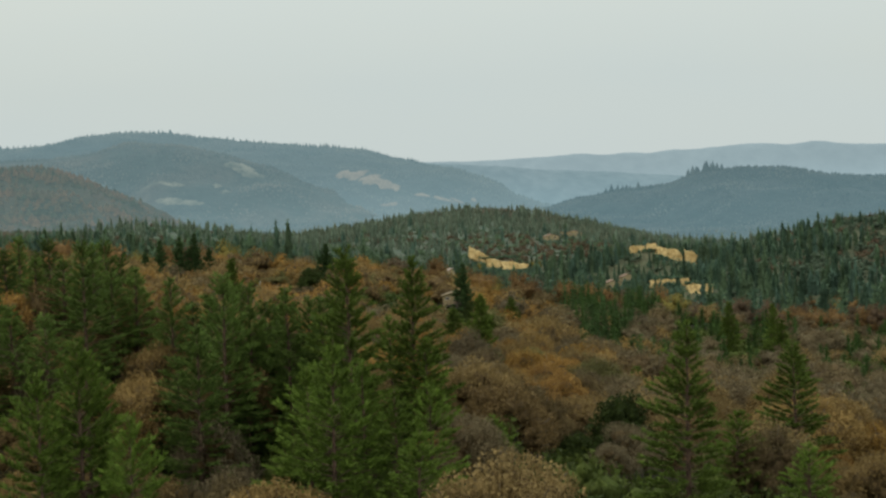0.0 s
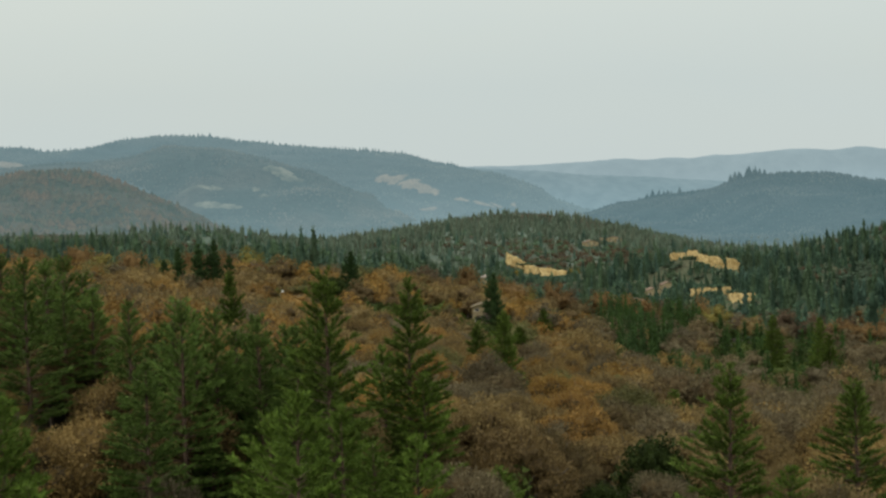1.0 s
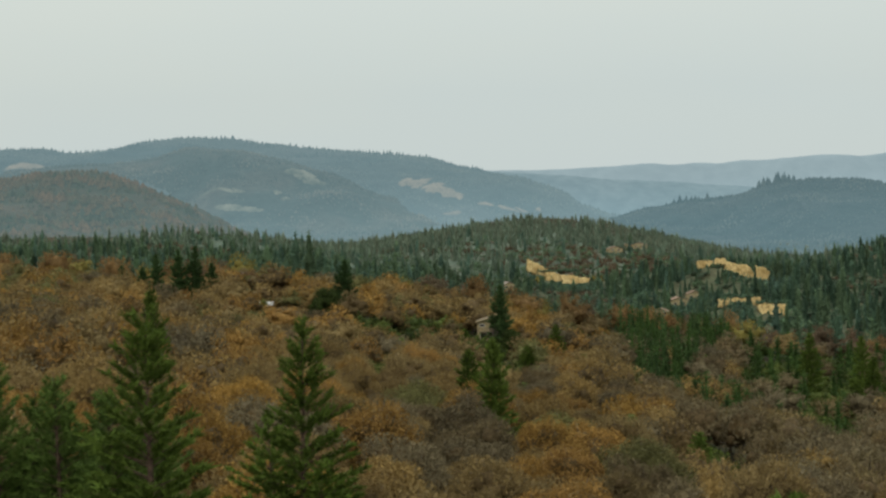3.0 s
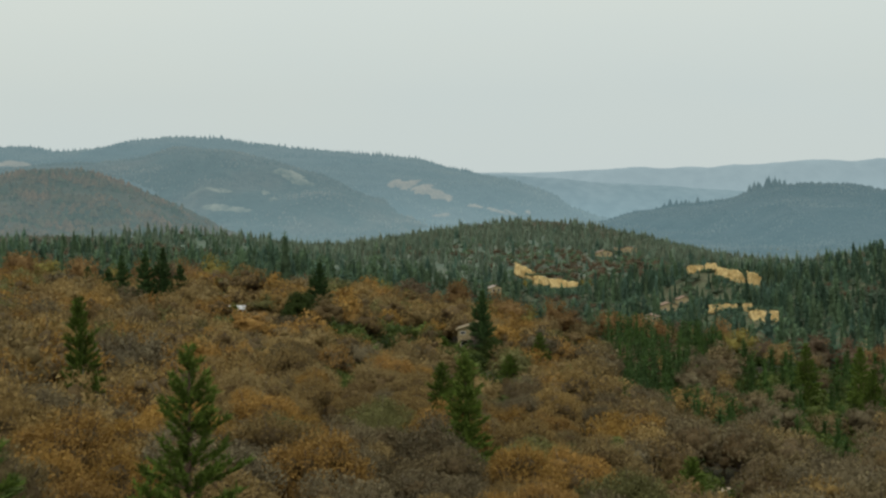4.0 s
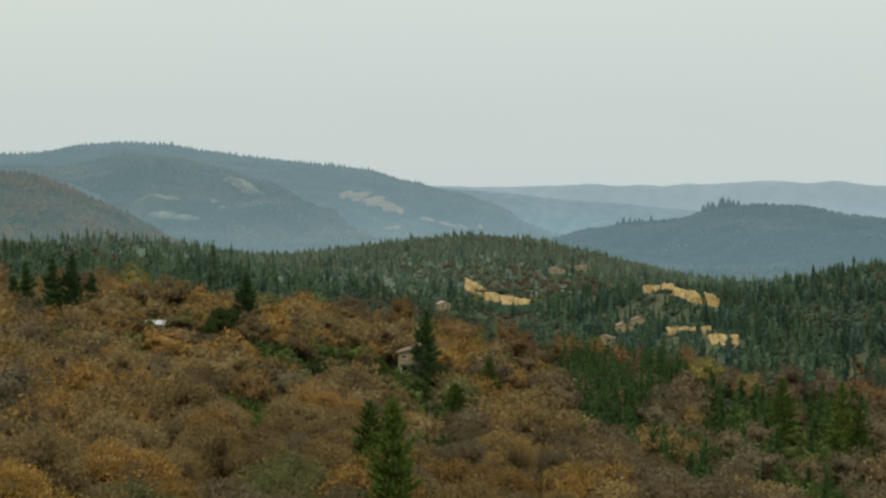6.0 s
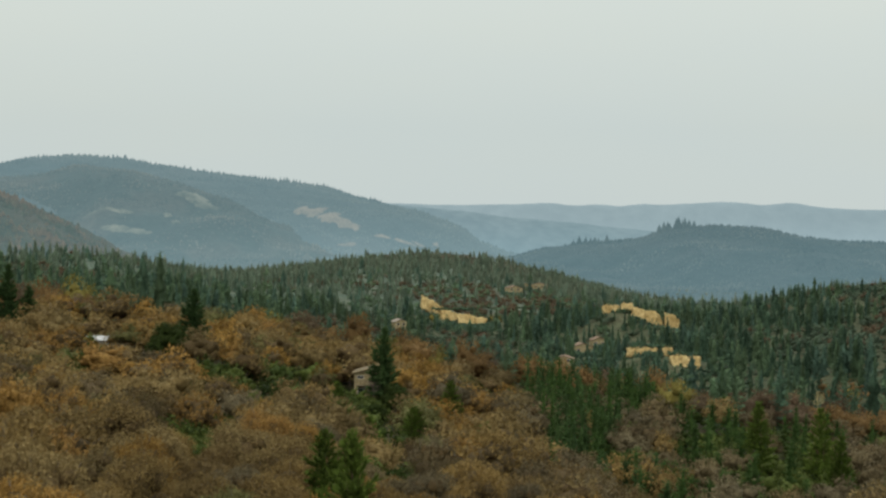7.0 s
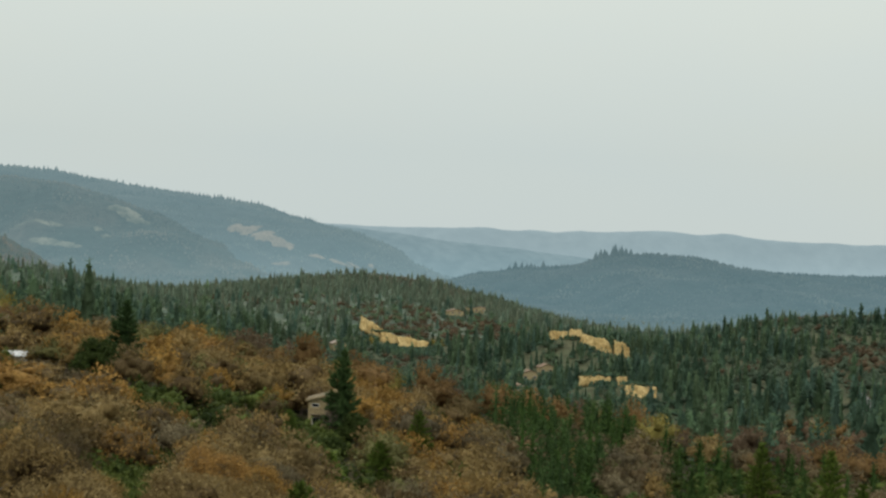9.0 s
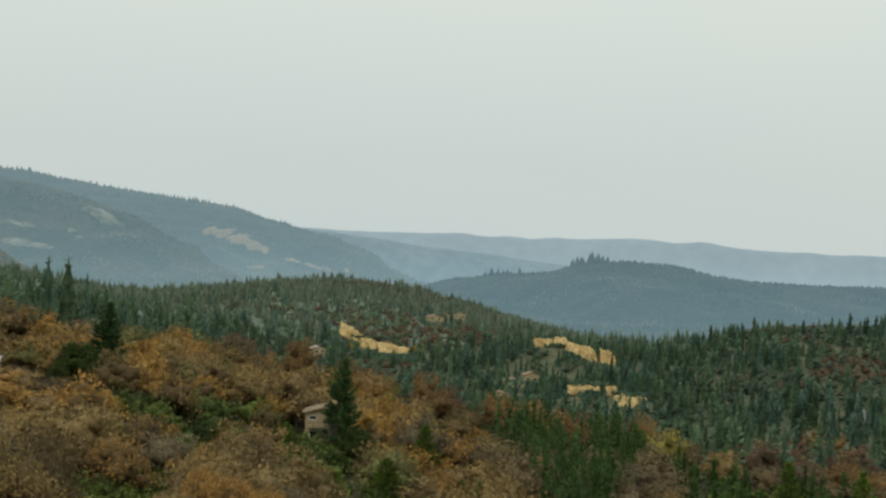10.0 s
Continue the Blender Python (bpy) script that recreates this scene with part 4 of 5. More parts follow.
valley_wood = Wood([VALLEY_NEEDLES_HAZED, VALLEY_OAK, VALLEY_FRESH, VALLEY_SHRUB_HAZED, VALLEY_DARK_HAZED, VALLEY_BLUE_HAZED, VALLEY_RED, YELLOW_LEAVES, NEEDLES_DARK])
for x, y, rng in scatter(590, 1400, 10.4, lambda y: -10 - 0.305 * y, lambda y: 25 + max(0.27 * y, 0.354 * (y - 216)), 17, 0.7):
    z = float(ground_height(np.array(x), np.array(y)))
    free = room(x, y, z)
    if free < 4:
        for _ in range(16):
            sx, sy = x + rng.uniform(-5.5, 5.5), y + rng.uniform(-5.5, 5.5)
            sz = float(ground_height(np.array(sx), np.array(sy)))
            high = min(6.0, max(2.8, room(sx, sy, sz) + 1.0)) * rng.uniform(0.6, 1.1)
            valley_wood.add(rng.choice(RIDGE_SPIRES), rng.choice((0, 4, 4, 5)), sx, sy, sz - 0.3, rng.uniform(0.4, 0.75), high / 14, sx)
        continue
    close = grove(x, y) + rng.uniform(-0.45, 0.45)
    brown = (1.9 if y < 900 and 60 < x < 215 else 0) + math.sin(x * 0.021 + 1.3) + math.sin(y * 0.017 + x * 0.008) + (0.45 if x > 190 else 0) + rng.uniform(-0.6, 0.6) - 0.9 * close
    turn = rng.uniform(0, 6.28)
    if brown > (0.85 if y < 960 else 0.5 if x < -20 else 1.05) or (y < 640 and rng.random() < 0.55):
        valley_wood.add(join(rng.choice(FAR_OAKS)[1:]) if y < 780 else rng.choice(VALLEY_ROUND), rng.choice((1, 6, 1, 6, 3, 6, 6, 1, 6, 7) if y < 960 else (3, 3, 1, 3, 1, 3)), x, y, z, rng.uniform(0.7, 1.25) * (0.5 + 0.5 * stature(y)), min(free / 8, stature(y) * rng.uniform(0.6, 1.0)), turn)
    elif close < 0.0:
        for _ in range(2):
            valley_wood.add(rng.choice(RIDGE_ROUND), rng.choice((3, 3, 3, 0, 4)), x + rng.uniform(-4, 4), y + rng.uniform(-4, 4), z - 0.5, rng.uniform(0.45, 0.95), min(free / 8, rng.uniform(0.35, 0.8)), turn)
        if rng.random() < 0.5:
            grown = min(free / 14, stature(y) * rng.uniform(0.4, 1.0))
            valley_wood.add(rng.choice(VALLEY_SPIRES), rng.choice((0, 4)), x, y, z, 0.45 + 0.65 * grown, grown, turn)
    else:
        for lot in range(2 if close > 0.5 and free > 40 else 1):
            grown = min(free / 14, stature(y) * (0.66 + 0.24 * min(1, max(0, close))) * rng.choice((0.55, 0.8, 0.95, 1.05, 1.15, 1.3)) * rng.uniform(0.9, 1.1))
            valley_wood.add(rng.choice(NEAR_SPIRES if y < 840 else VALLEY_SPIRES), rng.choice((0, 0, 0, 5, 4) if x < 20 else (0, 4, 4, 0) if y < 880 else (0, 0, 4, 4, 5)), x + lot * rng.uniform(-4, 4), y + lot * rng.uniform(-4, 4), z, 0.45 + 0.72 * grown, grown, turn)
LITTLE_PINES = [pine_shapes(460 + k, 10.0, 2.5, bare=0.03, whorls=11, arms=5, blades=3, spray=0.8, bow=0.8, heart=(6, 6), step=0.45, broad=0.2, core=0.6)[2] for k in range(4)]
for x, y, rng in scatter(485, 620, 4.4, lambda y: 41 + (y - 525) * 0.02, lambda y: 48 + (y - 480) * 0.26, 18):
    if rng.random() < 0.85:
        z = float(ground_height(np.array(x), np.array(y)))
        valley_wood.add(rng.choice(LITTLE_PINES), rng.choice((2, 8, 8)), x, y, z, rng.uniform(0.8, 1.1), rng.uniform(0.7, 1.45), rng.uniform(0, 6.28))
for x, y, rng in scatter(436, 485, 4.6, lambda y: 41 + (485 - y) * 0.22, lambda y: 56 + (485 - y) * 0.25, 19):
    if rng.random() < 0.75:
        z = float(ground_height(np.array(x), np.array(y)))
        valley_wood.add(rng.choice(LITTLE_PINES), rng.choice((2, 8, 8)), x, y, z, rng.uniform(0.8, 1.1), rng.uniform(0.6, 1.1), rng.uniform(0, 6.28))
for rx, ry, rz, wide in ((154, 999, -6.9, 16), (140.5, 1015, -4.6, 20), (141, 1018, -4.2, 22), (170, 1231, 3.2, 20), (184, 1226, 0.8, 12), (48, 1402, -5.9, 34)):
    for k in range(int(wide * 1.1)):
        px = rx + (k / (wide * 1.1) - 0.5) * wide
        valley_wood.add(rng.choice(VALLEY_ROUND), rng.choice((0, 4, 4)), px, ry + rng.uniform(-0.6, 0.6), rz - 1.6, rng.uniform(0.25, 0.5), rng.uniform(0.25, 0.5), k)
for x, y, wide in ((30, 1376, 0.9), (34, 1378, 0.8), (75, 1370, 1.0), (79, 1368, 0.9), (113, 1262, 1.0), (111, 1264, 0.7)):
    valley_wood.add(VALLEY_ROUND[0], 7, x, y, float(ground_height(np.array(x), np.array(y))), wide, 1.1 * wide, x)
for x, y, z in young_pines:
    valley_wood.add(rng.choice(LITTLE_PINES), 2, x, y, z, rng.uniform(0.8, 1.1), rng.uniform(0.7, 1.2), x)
valley_wood.done("valley_forest", "dense haze-tinted green conifers with brown oaks filling the valley", "trees")

ridge_wood = Wood([RIDGE_NEEDLES_HAZED, RIDGE_OAK_HAZED, RIDGE_DARK_HAZED, RIDGE_SHRUB_HAZED, VALLEY_NEEDLES_HAZED, VALLEY_BLUE_HAZED, VALLEY_OAK])
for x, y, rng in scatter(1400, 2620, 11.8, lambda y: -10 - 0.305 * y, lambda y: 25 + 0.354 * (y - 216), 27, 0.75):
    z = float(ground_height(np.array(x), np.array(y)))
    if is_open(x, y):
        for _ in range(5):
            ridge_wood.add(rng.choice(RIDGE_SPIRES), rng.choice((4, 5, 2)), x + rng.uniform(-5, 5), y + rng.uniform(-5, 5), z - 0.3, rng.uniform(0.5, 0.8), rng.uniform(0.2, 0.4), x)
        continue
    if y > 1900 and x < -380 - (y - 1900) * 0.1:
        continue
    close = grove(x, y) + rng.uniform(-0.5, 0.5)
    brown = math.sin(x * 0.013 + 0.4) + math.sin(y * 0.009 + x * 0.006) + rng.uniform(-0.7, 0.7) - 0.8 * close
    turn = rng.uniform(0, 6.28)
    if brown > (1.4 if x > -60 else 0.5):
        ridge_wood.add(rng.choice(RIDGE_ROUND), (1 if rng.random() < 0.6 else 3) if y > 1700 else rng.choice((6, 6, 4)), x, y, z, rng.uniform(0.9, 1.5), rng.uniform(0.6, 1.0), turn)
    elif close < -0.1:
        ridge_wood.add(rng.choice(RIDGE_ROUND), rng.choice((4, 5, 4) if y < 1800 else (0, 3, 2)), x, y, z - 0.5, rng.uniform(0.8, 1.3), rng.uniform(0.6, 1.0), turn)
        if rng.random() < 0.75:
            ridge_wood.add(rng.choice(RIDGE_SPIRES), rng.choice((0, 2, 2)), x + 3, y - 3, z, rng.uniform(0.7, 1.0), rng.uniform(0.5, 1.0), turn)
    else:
        # ridge haze tones take over from the valley tones with distance
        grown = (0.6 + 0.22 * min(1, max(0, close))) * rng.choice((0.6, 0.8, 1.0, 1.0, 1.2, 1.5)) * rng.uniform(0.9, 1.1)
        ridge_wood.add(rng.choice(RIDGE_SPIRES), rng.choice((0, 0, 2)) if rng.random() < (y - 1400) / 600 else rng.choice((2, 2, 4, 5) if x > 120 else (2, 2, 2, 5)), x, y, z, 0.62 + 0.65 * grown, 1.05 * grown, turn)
ridge_wood.done("ridge_forest", "grey-green haze-tinted conifer forest on the low hills across the valley", "trees")


# woods on the distant hills
def clothe(name, height, mat, x0, x1, y0, y1, gap, tall, seed, label, keep=lambda x, y, z: True, low=-72, broad=1.3):
    shapes = [spire(500 + k, 1.0, 0.42, 5, 1, (0.5, 0.6, 0.8)[k % 3]) for k in range(6)]
    wood = Wood([mat])
    for x, y, rng in scatter(y0, y1, gap, lambda y: x0, lambda y: x1, seed):
        z = float(height(np.array(x), np.array(y)))
        lush = math.sin(x * 0.031 + 1.7 * math.sin(y * 0.023)) + math.sin(y * 0.041 + 1.3 * math.sin(x * 0.017))
        if z > low and keep(x, y, z) and rng.random() < 0.8 + 0.25 * lush:
            h = tall * rng.uniform(0.45, 1.4) * (1 + 0.18 * lush)
            wood.add(rng.choice(shapes), 0, x, y, z - 0.5, h * broad * rng.uniform(0.8, 1.3), h, rng.uniform(0, 6.28))
    wood.done(name, label, "trees")


BARE_SPOTS = ((-217, 3740, 18, 30), (-188, 3716, 26, 26), (-157, 3665, 26, 30), (-126, 3645, 24, 20), (-102, 3640, 16, 14), (-109, 3526, 20, 9), (-41, 3611, 18, 6), (7, 3609, 26, 5), (37, 3622, 14, 5), (73, 3644, 6, 8), (-1084, 3820, 60, 18))
PALE_SPOTS = ((-603, 3360, 30, 6), (-560, 3368, 24, 5), (-534, 3376, 14, 5), (-541, 3312, 30, 13), (-500, 3314, 26, 11), (-458, 3397, 9, 10), (-437, 3369, 10, 11), (-423, 3545, 34, 26), (-400, 3534, 26, 18))
on_bare = lambda x, y: any(((x - cx) / (0.92 * rx)) ** 2 + ((y - cy) / (0.9 * ry + (12 if y < cy else 0))) ** 2 < 1 for cx, cy, rx, ry in BARE_SPOTS + PALE_SPOTS)
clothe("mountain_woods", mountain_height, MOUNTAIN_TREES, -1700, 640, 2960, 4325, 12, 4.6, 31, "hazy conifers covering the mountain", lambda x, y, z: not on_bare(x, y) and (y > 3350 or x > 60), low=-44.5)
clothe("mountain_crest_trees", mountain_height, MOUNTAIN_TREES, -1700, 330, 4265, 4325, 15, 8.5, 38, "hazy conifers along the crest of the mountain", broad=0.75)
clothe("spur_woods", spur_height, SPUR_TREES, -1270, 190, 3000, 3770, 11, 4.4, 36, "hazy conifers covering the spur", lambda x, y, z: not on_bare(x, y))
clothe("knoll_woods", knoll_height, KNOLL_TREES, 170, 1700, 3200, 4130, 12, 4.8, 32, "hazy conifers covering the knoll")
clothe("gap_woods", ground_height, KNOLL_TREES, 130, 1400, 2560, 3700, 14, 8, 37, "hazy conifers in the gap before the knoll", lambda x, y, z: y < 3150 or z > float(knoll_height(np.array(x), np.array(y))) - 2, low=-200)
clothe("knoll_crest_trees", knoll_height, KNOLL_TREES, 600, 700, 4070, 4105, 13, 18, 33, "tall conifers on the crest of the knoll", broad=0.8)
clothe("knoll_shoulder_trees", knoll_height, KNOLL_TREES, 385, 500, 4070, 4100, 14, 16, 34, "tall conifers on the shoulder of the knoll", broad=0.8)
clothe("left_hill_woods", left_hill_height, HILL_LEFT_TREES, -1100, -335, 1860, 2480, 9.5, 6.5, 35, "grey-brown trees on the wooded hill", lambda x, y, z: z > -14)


def clearing(x, y, rx, ry, mat, label, height):
    """A bare field with a ragged edge lying on the mountainside."""
    n = 40
    a = np.linspace(0, 2 * np.pi, n, endpoint=False)
    rag = 1 + 0.20 * np.sin(3 * a + x) + 0.13 * np.sin(7 * a + 2 * y) + 0.09 * np.sin(13 * a + x + y)
    rings = [(r, r * rx * rag * np.cos(a), r * ry * rag * np.sin(a)) for r in (0.02, 0.35, 0.7, 1.0)]
    v = np.concatenate([np.stack([x + dx, y + dy, height(x + dx, y + dy) + (2.0 if r < 1 else -1.0)], 1) for r, dx, dy in rings])
    t = []
    for k in range(3):
        for i in range(n):
            j = (i + 1) % n
            t += [(k * n + i, k * n + j, k * n + n + j), (k * n + i, k * n + n + j, k * n + n + i)]
    tagged(new("clearing", mesh_of("clearing", v, t, [mat], smooth=True)), label, "field", "", "structure")


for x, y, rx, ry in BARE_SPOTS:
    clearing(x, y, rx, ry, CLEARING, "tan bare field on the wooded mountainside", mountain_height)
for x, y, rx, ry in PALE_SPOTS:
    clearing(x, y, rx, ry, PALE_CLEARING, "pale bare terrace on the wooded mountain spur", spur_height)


clearing(43, 341, 5, 6, BARE, "patch of pale bare soil among the oaks", lambda x, y: ground_height(x, y) - 1.5)


# ---- cut earth banks in the valley ----
def bank(x, y, z, wide, high, lean=0.9, tilt=0.0, seed=1, mat=None, label="steep bank of pale yellow cut earth between the conifers", name="earth_bank"):
    """A sloping face of bare earth with a ragged rim, closed behind."""
    rng = np.random.default_rng(seed)
    nx, nz = 22, 9
    u, w = np.meshgrid(np.linspace(-1, 1, nx), np.linspace(0, 1, nz))
    rim = 1 + 0.05 * np.sin(u * 5 + seed) + 0.035 * np.sin(u * 13 + 2 * seed) + rng.normal(0, 0.025, nx) - 0.10 * np.abs(u) ** 8
    px = u * wide / 2 * (1 + 0.06 * np.sin(w * 5 + seed)) + rng.normal(0, 0.008 * wide, u.shape)
    pz = (w * rim - 0.5) * high + u * wide / 2 * tilt
    py = (w - 0.5) * high * lean + 0.03 * wide * np.cos(u * 7 + seed) + rng.normal(0, 0.3, u.shape) + 0.5 * np.sin(u * 17 + 3 * w)
    pz[0] = pz[0] - 1.0
    front = np.stack([x + px, y + py, z + pz], -1).reshape(-1, 3)
    rear = front + np.array([0, 0.35 * high + 3, -0.15 * high])
    i = (np.arange(nz - 1)[:, None] * nx + np.arange(nx - 1)).ravel()
    t = np.concatenate([np.stack([i, i + 1, i + nx + 1], 1), np.stack([i, i + nx + 1, i + nx], 1)])
    n = nx * nz
    edge = list(range(nx)) + [k * nx + nx - 1 for k in range(1, nz)] + [n - 2 - k for k in range(nx - 1)] + [k * nx for k in range(nz - 2, 0, -1)]
    walls = [tri for a, b in zip(edge, edge[1:] + edge[:1]) for tri in ((a, b + n, b), (a, a + n, b + n))]
    v, t = np.concatenate([front, rear]), np.concatenate([t, t[:, ::-1] + n, np.array(walls)])
    return tagged(new(name, mesh_of(name, v, t, [mat or BANK])), label, "bank", "cut earth banks", "")


bank(31, 1411, -5.4, 18, 8.8, tilt=-0.55, seed=1)
bank(45, 1396, -11.9, 16, 7.5, tilt=-0.25, seed=2)
bank(60, 1385, -14.3, 22, 8.1, tilt=-0.18, seed=3)
bank(38.5, 1403, -9.0, 15, 6.5, tilt=-0.6, seed=14)
bank(146, 1240, 3.4, 11, 5.0, seed=4)
bank(157, 1240, 4.5, 8, 5.6, seed=5)
bank(168, 1226, -0.5, 19, 8.1, tilt=-0.2, seed=6)
bank(184, 1221, -3.8, 10, 9.4, tilt=-0.35, seed=7)
bank(134.5, 1012, -7.3, 16, 4.2, seed=8)
bank(147.5, 1010, -7.1, 5, 4.0, seed=9)
bank(154.3, 994, -11.3, 15, 6.6, tilt=-0.05, seed=10)
for dx, dz, wide, high, seed in ((0, 0, 1.5, 9, 11), (1.7, -1.0, 1.3, 6.5, 21), (-1.5, -2.0, 1.1, 5, 22), (2.8, -3.0, 1.0, 4, 23)):
    bank(255 + dx, 958, -9.5 + dz, wide, high, tilt=-0.6, seed=seed, mat=ROCK, label="jagged grey-white rock outcrop among the conifers", name="rock_outcrop")
bank(158, 848, -23.0, 24, 2.6, lean=3.0, seed=12, mat=BARE, label="pale bare ground at the valley bottom")


snag_wood, snag_twigs = bare_tree(310)
for x, y, turn, s in ((180, 862, 0.3, 0.95), (188, 858, 2.0, 0.85), (191, 861, 4.0, 0.7)):
    foot = tagged(new("dead_tree"), "pale leafless dead tree among the valley conifers", "tree", "dead trees")
    foot.matrix_world = Matrix.Translation((x, y, float(ground_height(np.array(x), np.array(y))))) @ Matrix.Rotation(turn, 4, "Z") @ Matrix.Diagonal((s, s, s, 1))
    part("trunk", mesh_of("trunk", *snag_wood, [DEAD_WOOD]), foot)
    part("crown", mesh_of("crown", *snag_twigs, [DEAD_WOOD]), foot, "bare pale twigs")


def pale_tree(x, y, tall):
    """A slender pale-barked tree with thin yellow-green foliage."""
    rng = np.random.default_rng(330)
    wood, twigs = bare_tree(330, tall, 0.22 * tall, 20, 8)
    up = rng.uniform(0.25, 1.0, 1500)
    reach, turn = 0.26 * tall * (1.12 - up) ** 0.6 * rng.uniform(0.3, 1.0, 1500), rng.uniform(0, 6.28, 1500)
    c = np.stack([np.cos(turn) * reach, np.sin(turn) * reach, up * tall], 1)
    foot = tagged(new("pale_tree"), "slender pale-barked tree with thin yellow-green leaves", "tree")
    foot.matrix_world = Matrix.Translation((x, y, float(ground_height(np.array(x), np.array(y)))))
    part("trunk", mesh_of("trunk", *join([wood, twigs]), [DEAD_WOOD]), foot, "pale grey bark")
    part("crown", mesh_of("crown", *flakes(c, c * 0 + (0, 0, 1.0), 0.24, rng, 0.9, 0.2), [PALE_LEAVES]), foot)


pale_tree(25.0, 300.0, 9.0)

bare_wood, bare_twigs = bare_tree(320, 6.5, 2.2, 14, 9)
foot = tagged(new("bare_tree"), "small leafless dark tree standing before the tan house", "tree")
foot.matrix_world = Matrix.Translation((3.7, 500.5, float(ground_height(np.array(3.7), np.array(500.5)))))
part("trunk", mesh_of("trunk", *bare_wood, [OAK_BARK]), foot)
part("crown", mesh_of("crown", *bare_twigs, [OAK_BARK]), foot, "thin bare twigs")


# ---- buildings ----
def box(x0, x1, y0, y1, z0, z1, bevel=0.03):
    bm = bmesh.new()
    bmesh.ops.create_cube(bm, size=1.0)
    for v in bm.verts:
        v.co = Vector(((x0 + x1) / 2 + v.co.x * (x1 - x0), (y0 + y1) / 2 + v.co.y * (y1 - y0), (z0 + z1) / 2 + v.co.z * (z1 - z0)))
    if bevel:
        bmesh.ops.bevel(bm, geom=bm.edges[:], offset=bevel, segments=1, affect="EDGES")
    return bm


def piece(name, bm, mat, parent, label=""):
    me = bpy.data.meshes.new(name)
    bm.to_mesh(me)
    bm.free()
    me.materials.append(mat)
    return part(name, me, parent, label)


def gable(wide, deep, z0, z1, ridge, thick, over):
    """Two roof slopes with thickness, ridge along y."""
    bm = bmesh.new()
    half = wide / 2 + over
    drop = (ridge - z1) / (wide / 2) * over
    prof = [(-half, z1 - drop), (0, ridge), (half, z1 - drop), (half, z1 - drop + thick), (0, ridge + thick), (-half, z1 - drop + thick)]
    ends = [[bm.verts.new((x, s * (deep / 2 + over), z)) for x, z in prof] for s in (-1, 1)]
    for i in range(6):
        j = (i + 1) % 6
        bm.faces.new((ends[0][i], ends[0][j], ends[1][j], ends[1][i]))
    for e, flip in ((ends[0], False), (ends[1], True)):
        for q in ((0, 1, 4, 5), (1, 2, 3, 4)):
            bm.faces.new([e[k] for k in (q[::-1] if flip else q)])
    bmesh.ops.recalc_face_normals(bm, faces=bm.faces[:])
    return bm


def gable_walls(wide, deep, z0, z1, ridge):
    bm = bmesh.new()
    prof = [(-wide / 2, z0), (wide / 2, z0), (wide / 2, z1), (0, ridge), (-wide / 2, z1)]
    ends = [[bm.verts.new((x, s * deep / 2, z)) for x, z in prof] for s in (-1, 1)]
    for i in range(5):
        j = (i + 1) % 5
        bm.faces.new((ends[0][i], ends[0][j], ends[1][j], ends[1][i]))
    bm.faces.new(ends[0][::-1])
    bm.faces.new(ends[1])
    bmesh.ops.recalc_face_normals(bm, faces=bm.faces[:])
    return bm


def window(parent, x, y, z, w, h, face):
    """A framed pane on the wall that looks along face ('x-', 'y-')."""
    if face == "y-":
        frame_ob = piece("window", box(x - w / 2 - 0.08, x + w / 2 + 0.08, y - 0.05, y + 0.05, z - h / 2 - 0.08, z + h / 2 + 0.08, 0.01), WHITE_PAINT, parent)
        piece("pane", box(x - w / 2, x + w / 2, y - 0.065, y - 0.045, z - h / 2, z + h / 2, 0), DARK_GLASS, frame_ob)
    else:
        frame_ob = piece("window", box(x - 0.05, x + 0.05, y - w / 2 - 0.08, y + w / 2 + 0.08, z - h / 2 - 0.08, z + h / 2 + 0.08, 0.01), WHITE_PAINT, parent)
        piece("pane", box(x - 0.065, x - 0.045, y - w / 2, y + w / 2, z - h / 2, z + h / 2, 0), DARK_GLASS, frame_ob)


def house(x, y, z, turn, wide, deep, eaves, ridge, walls, roof, label, windows=(), chimney=False):
    foot = tagged(new("house"), label, "house")
    foot.matrix_world = pose(x, y, z, 0, 0, turn)
    piece("wall", gable_walls(wide, deep, -1.5, eaves, ridge), walls, foot)
    piece("roof", gable(wide, deep, 0, eaves, ridge, 0.22, 0.5), roof, foot)
    for wx, wz, w, h in windows:
        window(foot, wx, -deep / 2, wz, w, h, "y-")
    if chimney:
        piece("chimney", box(wide * 0.22, wide * 0.22 + 0.7, 0.3, 1.0, eaves, ridge + 0.9), STUCCO, foot)
    return foot


home = house(2.7, 507.3, 18.6, -4, 6.0, 6.6, 6.5, 7.35, STUCCO, TAN_ROOF, "tan two-storey house with a low-pitched roof among oaks", ((-1.7, 5.55, 1.2, 0.5), (1.3, 5.2, 1.1, 1.0), (-1.5, 2.6, 1.3, 1.2), (1.4, 2.6, 1.1, 1.2)), True)
piece("balcony", box(-2.6, 2.6, -4.3, -3.32, 3.75, 3.9), TAN_ROOF, home, "timber balcony floor")
for k in range(6):
    piece("baluster", box(-2.6 + 1.02 * k, -2.5 + 1.02 * k, -4.28, -4.2, 3.9, 4.75, 0.01), TAN_ROOF, home)
piece("handrail", box(-2.62, 2.62, -4.3, -4.18, 4.75, 4.85, 0.01), TAN_ROOF, home)
for side in (-1, 1):
    fascia = box(-1.75, 1.75, -0.05, 0.05, -0.12, 0.12, 0.01)
    fascia.transform(Matrix.Translation((side * 1.72, -3.84, 6.92)) @ Matrix.Rotation(side * math.atan2(0.85, 3.0), 4, "Y"))
    piece("fascia_board", fascia, STUCCO, home)
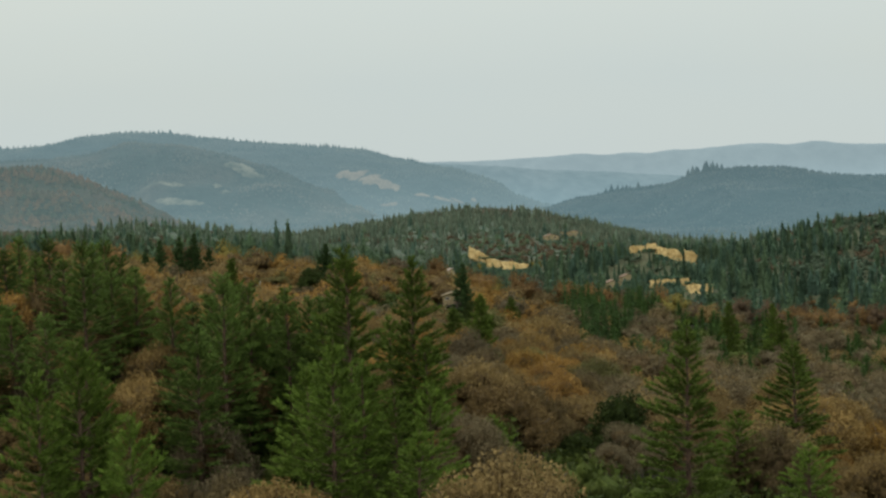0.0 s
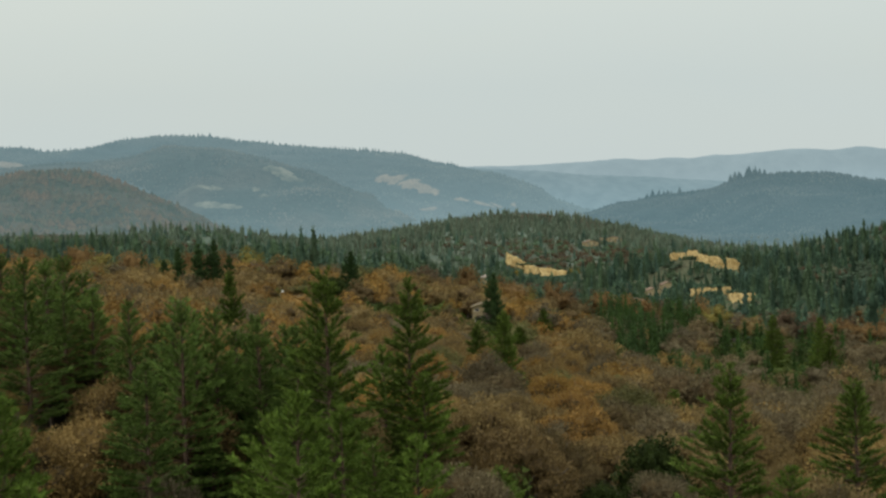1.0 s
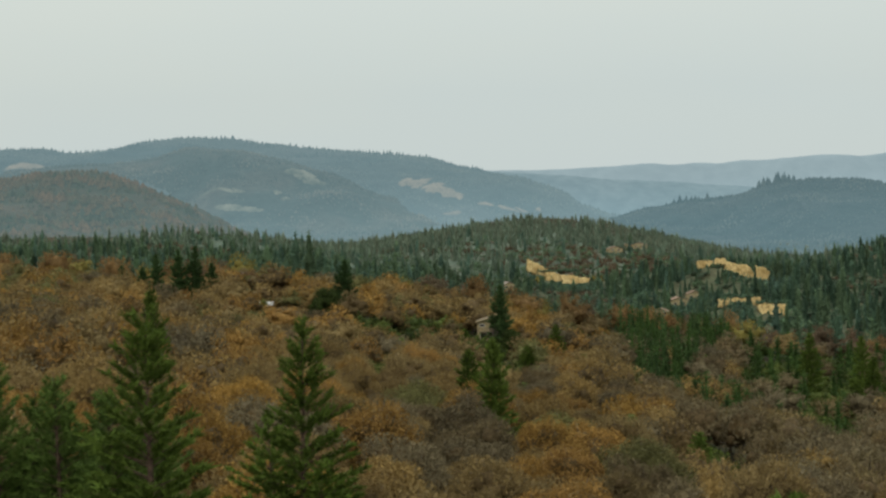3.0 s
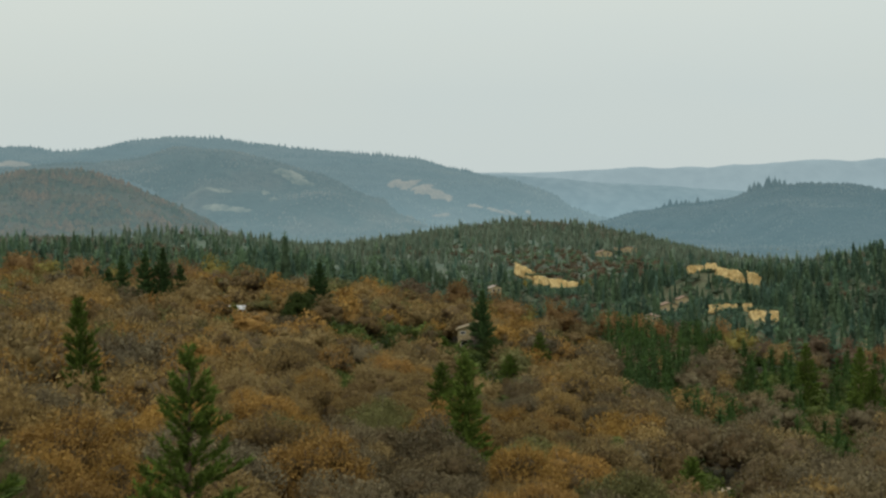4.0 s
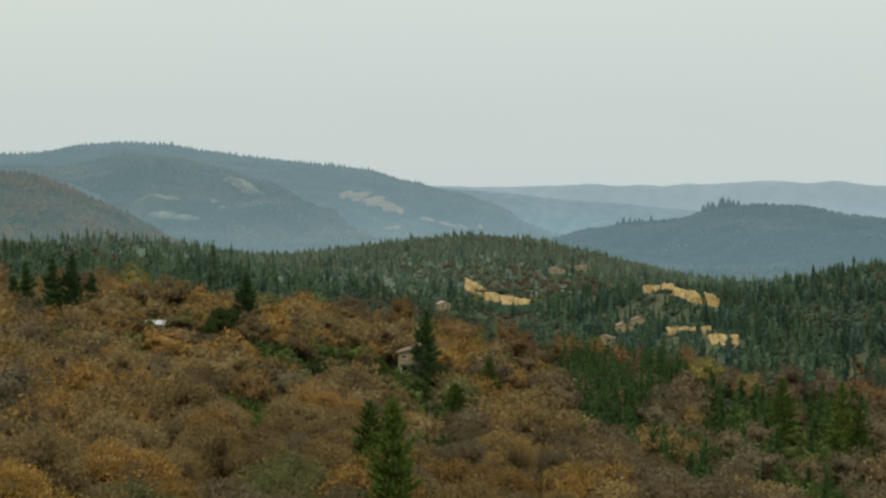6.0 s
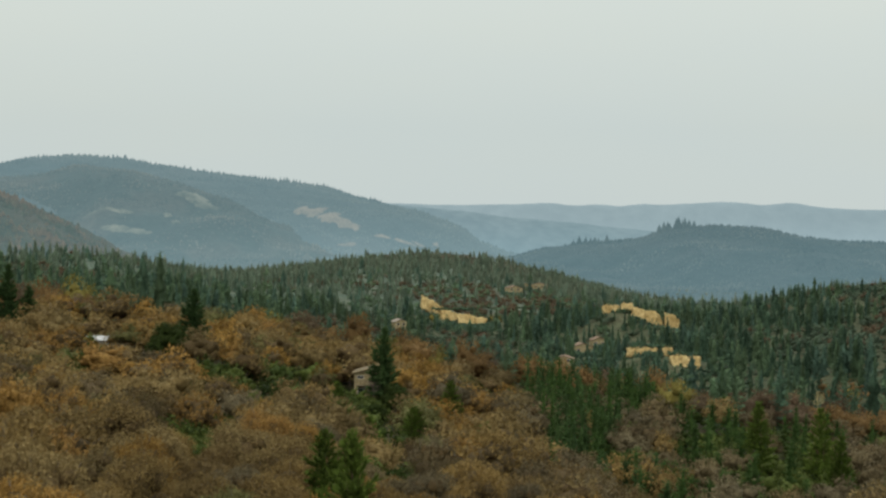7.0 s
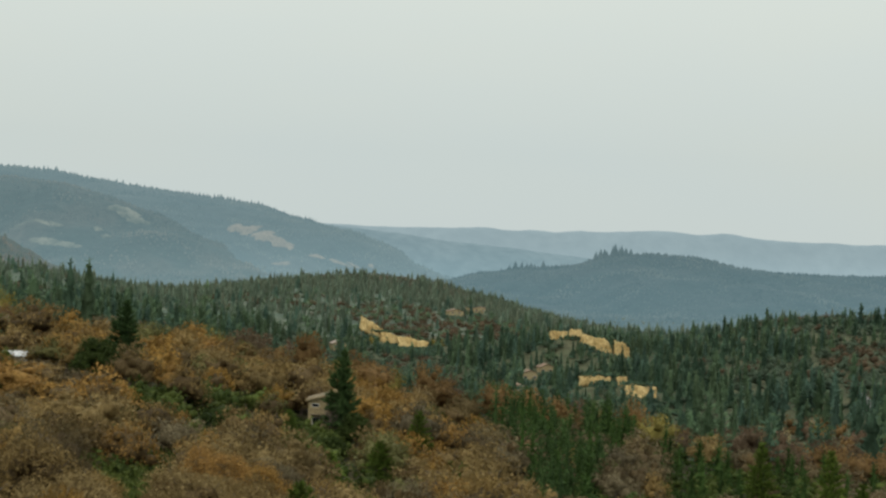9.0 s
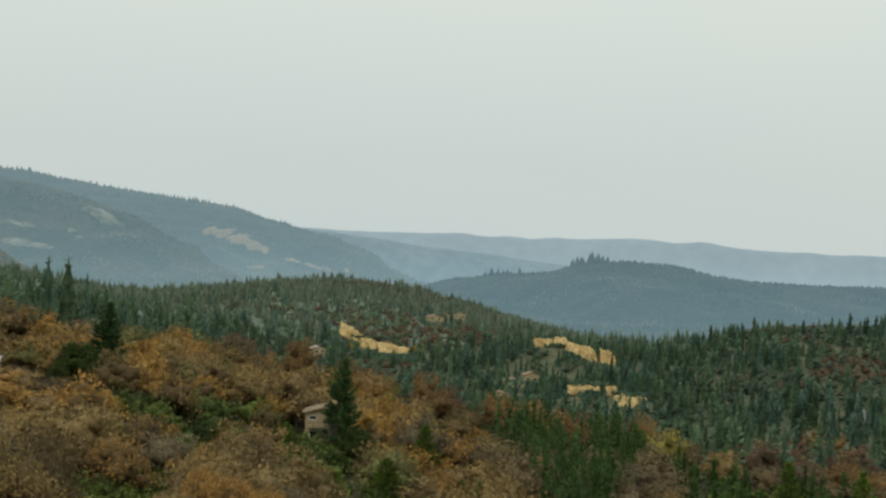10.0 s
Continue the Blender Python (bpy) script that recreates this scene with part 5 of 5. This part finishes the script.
house(-64, 552, 26.1, 90, 3.2, 4.4, 1.9, 2.6, WHITE_PAINT, WHITE_METAL, "white shed with a white metal roof behind the oaks", ((0, 1.3, 0.9, 0.8),))
house(5.9, 1300, -14, 20, 9, 8, 3.6, 5.4, STUCCO, ROOFING, "pale house half hidden by valley conifers", ((-2, 2, 1.6, 1.4), (2, 2, 1.6, 1.4)))
house(97.4, 1052, -17.5, -10, 10, 8, 2.8, 4.4, STUCCO, ROOF_TILE, "low house with a brown roof in the valley", ((-3, 1.8, 1.6, 1.3), (2.5, 1.8, 1.6, 1.3)))
house(118.6, 1164, -20.0, 12, 12, 8, 4.2, 6.0, STUCCO, ROOF_TILE, "low house with a brown roof in the valley", ((-3, 1.8, 1.6, 1.3), (2.5, 1.8, 1.6, 1.3)))
house(131.5, 1187, -17.4, 8, 9, 8, 4.0, 5.8, STUCCO, ROOF_TILE, "low house with a brown roof in the valley", ((-2.5, 1.8, 1.6, 1.3), (2.0, 1.8, 1.6, 1.3)))
house(168.4, 700, -19.5, 30, 8, 6, 2.6, 4.0, STUCCO, ROOFING, "small house with a grey-brown roof in the trees", ((0, 1.6, 1.2, 1.0),))
house(-229.6, 1300, 12, 15, 6, 5, 3.0, 4.4, WHITE_PAINT, WHITE_METAL, "small white house on the far wooded slope", ((0, 1.6, 1.2, 1.0),))
house(-143.7, 1250, 5, -15, 9, 5, 2.6, 3.8, WHITE_PAINT, ROOFING, "small white house on the far wooded slope", ((0, 1.6, 1.2, 1.0),))
house(107.7, 1640, -1.5, 10, 14, 9, 3.0, 5.0, STUCCO, ROOF_TILE, "low house with a red-brown roof on the far ridge", ((-3, 1.8, 1.6, 1.3), (3, 1.8, 1.6, 1.3)))
house(140, 1758, -3.0, -8, 16, 9, 3.2, 5.4, STUCCO, ROOF_TILE, "low house with a red-brown roof on the far ridge", ((-3, 1.8, 1.6, 1.3), (3, 1.8, 1.6, 1.3)))
house(126, 1752, -3.0, 5, 10, 8, 3.0, 4.8, STUCCO, ROOF_TILE, "low house with a red-brown roof on the far ridge", ((0, 1.8, 1.6, 1.3),))
